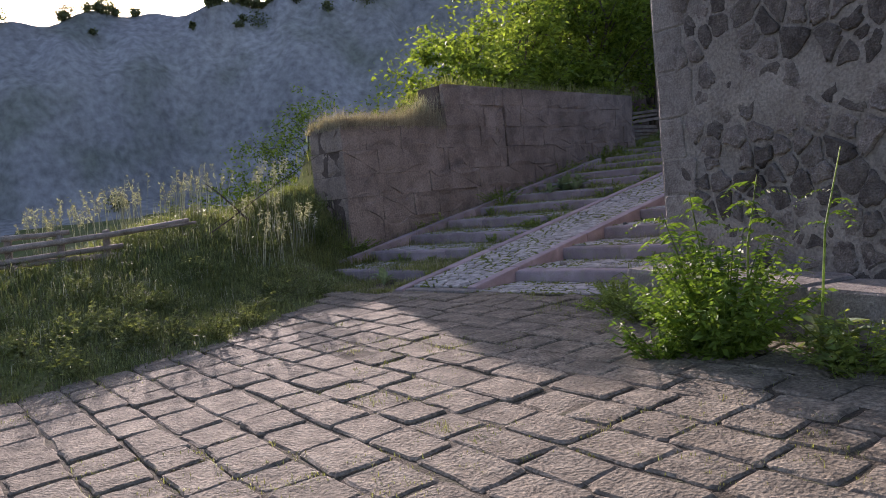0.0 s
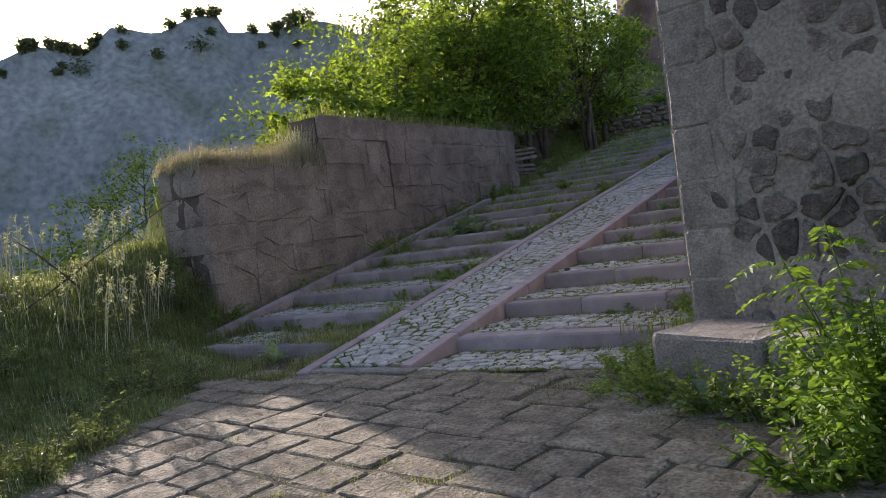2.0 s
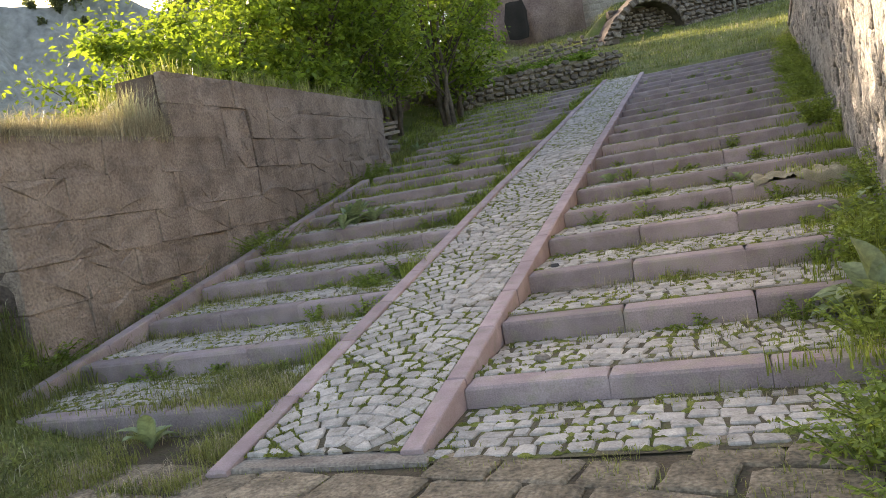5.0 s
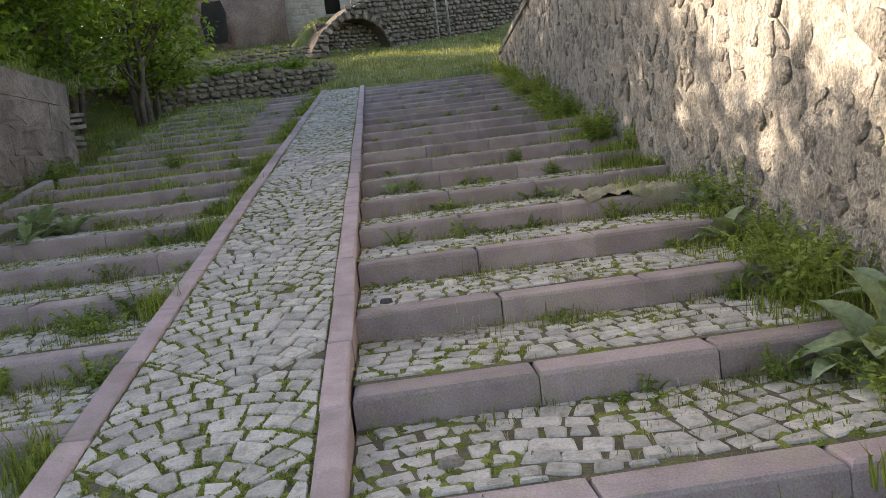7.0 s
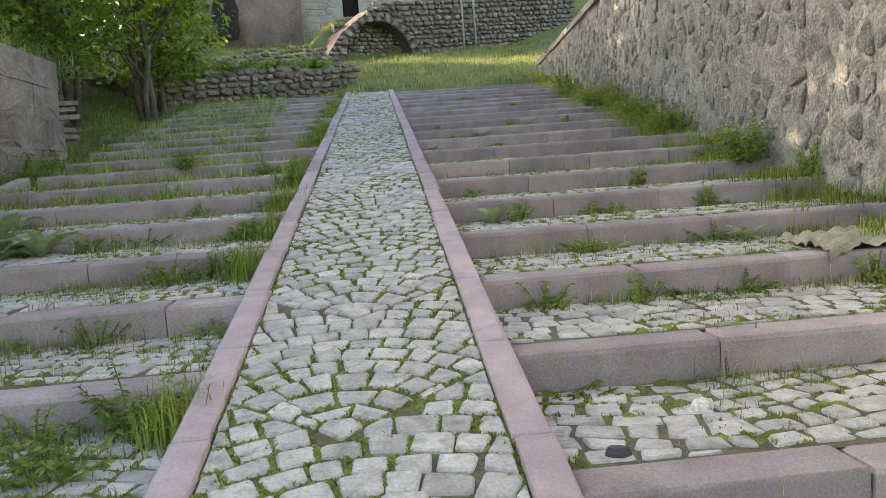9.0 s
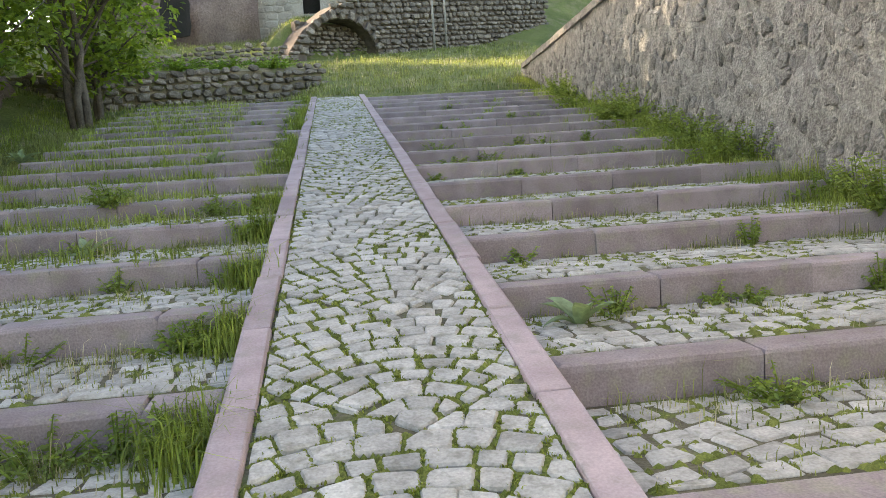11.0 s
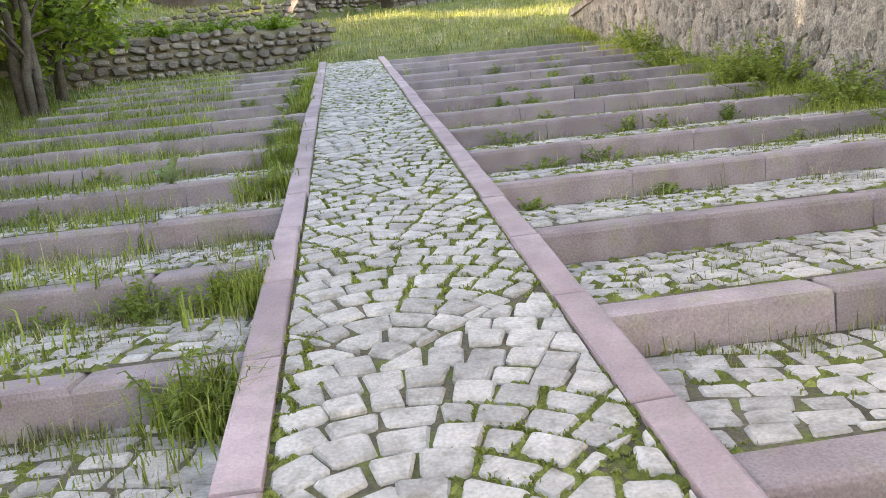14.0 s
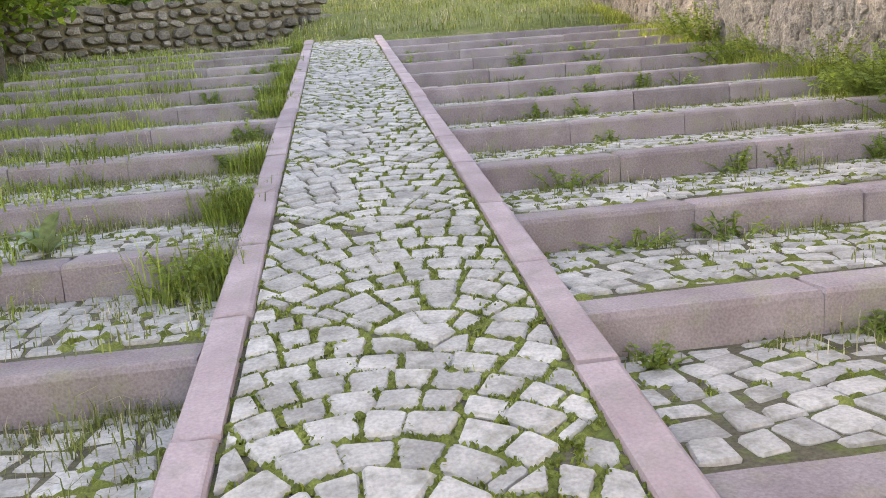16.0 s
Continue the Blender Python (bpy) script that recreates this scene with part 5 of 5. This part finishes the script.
for k, (x, y, hgt, spr) in enumerate(WEEDS):
    herb("weed", on_step(x, y) if -5 < x < 4.6 and y > 0 else (x, y, max(ground(x, y), slope(y) - 0.4) if y > 0 else plaza_z(y) - 0.02), hgt, spr, 420 + k, "leafy green weed growing at the foot of the stones", M_WEED, 22 if spr < 0.3 else 34, 0.06)

rl = random.Random(64)
for k in range(125):
    left = rl.random() < 0.55
    i = rl.randrange(1, 20)
    x = rl.uniform(step_left(i * TREAD) + 0.2, KERB_L - 0.15) if left else rl.uniform(0.15, 3.0)
    herb("weed", (x, i * TREAD - rl.uniform(0.04, 0.14), 0.19 + (i - 1) * RISE), rl.uniform(0.09, 0.27), rl.uniform(0.10, 0.24), 700 + k, "small leafy weed at the foot of a step", M_WEED, 12, 0.05)
# weeds against both side walls of the stairs
for k in range(34):
    y = rl.uniform(1.5, 22)
    if k % 2:
        at = on_step(wall_x(y) - rl.uniform(0.15, 0.4), y) if y < TOP_Y else (wall_x(y) - 0.3, y, ground(wall_x(y) - 0.3, y))
    else:
        y *= 0.6
        x = step_left(y) - rl.uniform(0.25, 0.6)
        at = (x, y, max(ground(x, y), slope(y) - 0.3) - 0.02)
    herb("weed", at, rl.uniform(0.3, 0.65), rl.uniform(0.25, 0.5), 860 + k, "rank green weed against the side wall", M_WEED, 26, 0.075)
# leafy weeds in the corners between steps and ramp kerb
for k in range(22):
    i = 1 + k
    if rl.random() < 0.25:
        continue
    herb("weed", (KERB_L - rl.uniform(0.1, 0.3), i * TREAD - rl.uniform(0.06, 0.2), 0.19 + (i - 1) * RISE), rl.uniform(0.2, 0.38), rl.uniform(0.12, 0.26), 960 + k, "leafy green weed against the ramp kerb", M_WEED, 16, 0.06)
# pale flowering clumps on the retaining wall
for k in range(9):
    y = 1.7 + k * 0.3 + rl.uniform(-0.1, 0.1)
    herb("dry_herb", (bank_x(y) - rl.uniform(0.1, 0.45), y, 2.85), rl.uniform(0.22, 0.36), rl.uniform(0.2, 0.32), 930 + k, "dry pale flowering herb on top of the wall", M_STRAW, 26, 0.04)
# tall shoots with feathered leaves over the bush
rg = random.Random(33)
for k, (x, y, hgt, lean) in enumerate([(4.2, -2.8, 1.2, -0.15), (4.45, -2.75, 1.3, 0.14), (4.1, -2.85, 1.05, -0.28), (5.0, -2.75, 1.45, 0.2)]):
    t = thing("shoot", "slender shoot with feathered leaves rising over the bush", "plant", (x, y, 0), "shoots over the bush")
    st, lf = Heap(), Heap()
    top = Vector((x + lean, y + 0.05, hgt))
    st.add(*tube([(x, y, -0.05), (x + lean * 0.4, y, hgt * 0.6), tuple(top)], [0.012, 0.009, 0.004], 5))
    for j in range(7 if k < 3 else 4):
        a = j * 2.4 + k
        q = Vector((x, y, 0)).lerp(top, 0.62 + 0.38 * j / 7)
        for s in range(9):
            f = s / 8
            r = q + Vector((math.cos(a), math.sin(a), 0.45 - 0.7 * f)) * 0.30 * f
            for e in (-1, 1):
                b = a + e * 1.25
                leaf_quad(lf, r, Vector((math.cos(b), math.sin(b), -0.25)), 0.085 * (1.1 - 0.4 * f) if k < 3 else 0.05, 0.33, rg)
    child("stem", st.mesh("stem", M_WEED), t)
    child("foliage", lf.mesh("foliage", M_BUSH), t)

# ---- small things ----


def beam(p, q, r0, r1, rnd, sides=7, wob=0.02):
    """A rough round pole from p to q."""
    p, q = Vector(p), Vector(q)
    pts = [p.lerp(q, k / 4) + Vector((rnd.uniform(-wob, wob), rnd.uniform(-wob, wob), rnd.uniform(-wob, wob))) for k in range(5)]
    return tube(pts, [r0 + (r1 - r0) * k / 4 for k in range(5)], sides)


rq = random.Random(71)
fence = thing("fence", "weathered grey rustic pole fence in the grass", "fence", (-5.6, -4.5, 0.8))
for x, y, top in ((-5.75, -4.8, 1.36), (-5.56, -4.15, 1.38), (-5.37, -3.5, 1.32)):
    child("post", mesh_of("post", beam((x, y, ground(x, y) - 0.2), (x, y, top), 0.06, 0.055, rq), M_WOOD, True), fence)
for a, b, r in (((-6.35, -7.2, 1.00), (-4.95, -2.3, 1.32), 0.055), ((-6.3, -7.2, 0.92), (-5.25, -3.3, 1.02), 0.05), ((-6.35, -7.0, 0.92), (-5.28, -3.3, 0.90), 0.05),
                ((-5.72, -4.9, 1.31), (-5.5, -4.0, 1.32), 0.045), ((-5.5, -4.3, 1.16), (-4.9, -2.2, 1.30), 0.03)):
    child("rail", mesh_of("rail", beam(a, b, r, r * 0.85, rq), M_WOOD, True), fence)

branch = thing("dead_branch", "bare leaning branch over the bank grass", "branch", (-5.0, -1.3, 1.2))
child("limb", mesh_of("limb", beam((-5.2, -2.1, ground(-5.2, -2.1) - 0.1), (-4.1, -0.1, 2.25), 0.015, 0.005, rq, 5, 0.03), M_BARK), branch)
child("limb", mesh_of("limb", beam((-4.9, -1.2, 1.25), (-4.95, -1.9, 1.9), 0.022, 0.008, rq, 5, 0.02), M_BARK), branch)

# plumed grasses on the bank
for k in range(60):
    x, y = rq.uniform(-6.6, -3.6), rq.uniform(-4.6, 0.4)
    if x > square_edge(y) - 1.2 or (y < -2.2 and x > -5.9):
        continue
    z = ground(x, y)
    t = thing("reed_grass", "tall pale feathery grass stalk on the bank", "grass", (x, y, z), "feathery grasses")
    h = Heap()
    for _ in range(5):
        lean = Vector((rq.uniform(0.1, 0.5), rq.uniform(-0.35, 0.1), 0))
        p = Vector((x + rq.gauss(0, 0.08), y + rq.gauss(0, 0.08), z - 0.03))
        hg = rq.uniform(0.6, 1.0)
        top = p + lean * hg * 0.8 + Vector((0, 0, hg))
        h.add(*tube([p, p.lerp(top, 0.55) + Vector((0, 0, 0.08)), top], [0.005, 0.004, 0.003], 4))
        for j in range(16):
            q = p.lerp(top, 0.78 + 0.28 * j / 16)
            leaf_quad(h, q, lean + Vector((rq.uniform(-0.4, 0.4), rq.uniform(-0.4, 0.4), rq.uniform(-0.4, 0.5))), 0.07, 0.28, rq)
    child("stalk", h.mesh("stalk", M_STRAW2), t)

# upright pale grass clump on the retaining wall
h = Heap()
for _ in range(110):
    blade(h, Vector((bank_x(4.3) - 0.35 + rq.gauss(0, 0.12), 4.25 + rq.gauss(0, 0.14), 2.86)), rq.uniform(0.5, 0.95), rq.uniform(0.05, 0.4), 0.02, rq)
t = thing("grass_clump", "upright clump of pale green blades on the wall", "grass", (bank_x(4.3) - 0.35, 4.25, 2.85))
child("foliage", h.mesh("foliage", M_STRAW2), t, kind="stuff")

# cloth left on the steps
cl = thing("cloth", "crumpled dirty cloth lying over a step edge", "cloth", (2.85, 5.0, 0.97))


def cloth(u, v):
    x, y = 2.2 + 1.15 * u, 4.68 + 0.75 * v + 0.12 * math.sin(u * 6)
    z = 0.19 + 4 * RISE + 0.012 + 0.10 * abs(noise.noise((u * 7, v * 6, 1))) + 0.05 * abs(noise.noise((u * 17, v * 14, 2)))
    if y < 4.78:
        z -= (4.78 - y) * 0.9
        y = 4.772
    return x, y, z


child("sheet", mesh_of("sheet", sheet(40, 26, cloth), M_CLOTH, True), cl)

# scraps and pebbles
for (x, y, s, mt, nm, lb) in ((0.67, 3.14, 0.055, M_PALE, "paper_scrap", "crumpled white paper scrap on the setts"), (-2.35, 8.8, 0.05, M_PALE, "paper_scrap", "small white paper scrap on a step"),
                              (0.40, 0.54, 0.06, M_QUOIN, "pebble", "rounded brown pebble on the setts"), (0.17, 2.70, 0.05, M_DARK2, "pebble", "dark flat stone on the setts"), (1.15, -0.5, 0.04, M_PALE, "pebble", "pale pebble by the first step")):
    t = thing(nm, lb, "litter" if nm == "paper_scrap" else "stone", on_step(x, y), data=mesh_of(nm, rounded(8, s * 2, s * 1.3, s * 0.7, rq, 0.25, 0.6, 0.3, 0.5), mt))
t = thing("stick", "short pale stick lying on the slabs", "stick", (3.37, -3.7, plaza_z(-3.7)), data=mesh_of("stick", tube([(0, 0, 0.02), (0.03, 0.03, 0.03), (0.05, 0.08, 0.045)], [0.008, 0.008, 0.006], 5), M_WOOD))

# dry twigs swept against the ramp kerb
tw0 = thing("twig_heap", "small heap of dry twigs and straw beside the kerb", "twigs", (0.25, 2.3, 0.19 + RISE))
for k in range(22):
    x, y = 0.16 + rq.random() ** 1.6 * 0.5, 2.28 + rq.uniform(-0.16, 0.04)
    a, ln = rq.uniform(-0.7, 0.5), rq.uniform(0.12, 0.34)
    z = 0.19 + RISE + 0.012 + 0.035 * rq.random()
    child("twig", mesh_of("twig", tube([(x, y, z), (x + 0.5 * ln * math.cos(a), y + 0.5 * ln * math.sin(a) * 0.5, z + 0.02), (x + ln * math.cos(a), y + ln * math.sin(a) * 0.5, z - 0.004)], [0.004, 0.0035, 0.002], 4), M_WOOD), tw0)

# poles at the top
for x, y, h in ((4.05, 40.4, 4.5), (4.75, 41.2, 4.2)):
    z = ground(x, y)
    pl = thing("pole", "thin rusty metal pole in the grass", "pole", (x, y, z))
    child("shaft", mesh_of("shaft", tube([(x, y, z - 0.3), (x - 0.02, y, z + h)], [0.055, 0.05], 8), M_METAL, True), pl)
x, y = -9.6, 28.6
pl = thing("pole", "pale concrete lamp pole among the trees", "pole", (x, y, ground(x, y)))
child("shaft", mesh_of("shaft", tube([(x, y, ground(x, y) - 0.3), (x, y, ground(x, y) + 7)], [0.09, 0.07], 8), M_PALE2, True), pl)

# stacked planks beyond the retaining wall
st = thing("plank_stack", "stack of old grey planks leaning in the brush", "planks", (-7.6, 16.5, ground(-7.6, 16.5)))
for k in range(8):
    z = ground(-7.6, 16.5) + 0.06 + 0.15 * k
    m = pose(-7.6 + rq.uniform(-0.1, 0.1), 16.6 + rq.uniform(-0.1, 0.1), z, rq.uniform(-4, 4), rq.uniform(-5, 5), 35 + rq.uniform(-8, 8))
    child("plank", mesh_of("plank", block(1.9, 0.22, 0.09, 0.01, 0.006, rq), M_WOOD), st, m=m)
er = thing("earth_bank", "bare red-brown earth bank behind the trees", "bank", (-9.5, 21, 3.5))


def earth(u, v):
    p = Vector((-8.0, 17.0)).lerp(Vector((-9.2, 25.5)), u)
    return p.x - 1.0 * v + 0.4 * noise.noise((u * 6, v * 4, 1)), p.y + 0.3 * noise.noise((u * 9, v * 3, 5)), ground(p.x, p.y) - 0.3 + 2.0 * v * (1 + 0.2 * noise.noise((u * 7, 0, 3)))


child("face", mesh_of("face", sheet(30, 8, earth), M_EARTH, True), er)

# thorny scrub hanging over the low wall
for k, (x, y) in enumerate([(-8.0, 26.6), (-6.7, 27.2), (-5.4, 27.8), (-4.2, 28.4), (-2.8, 29.0)]):
    herb("shrub", (x, y, 5.40 + 0.07 * k), 0.42, 0.75, 500 + k, "low green shrub over the dry stone wall", M_BUSH, 40, 0.12, 0.6, "shrub")
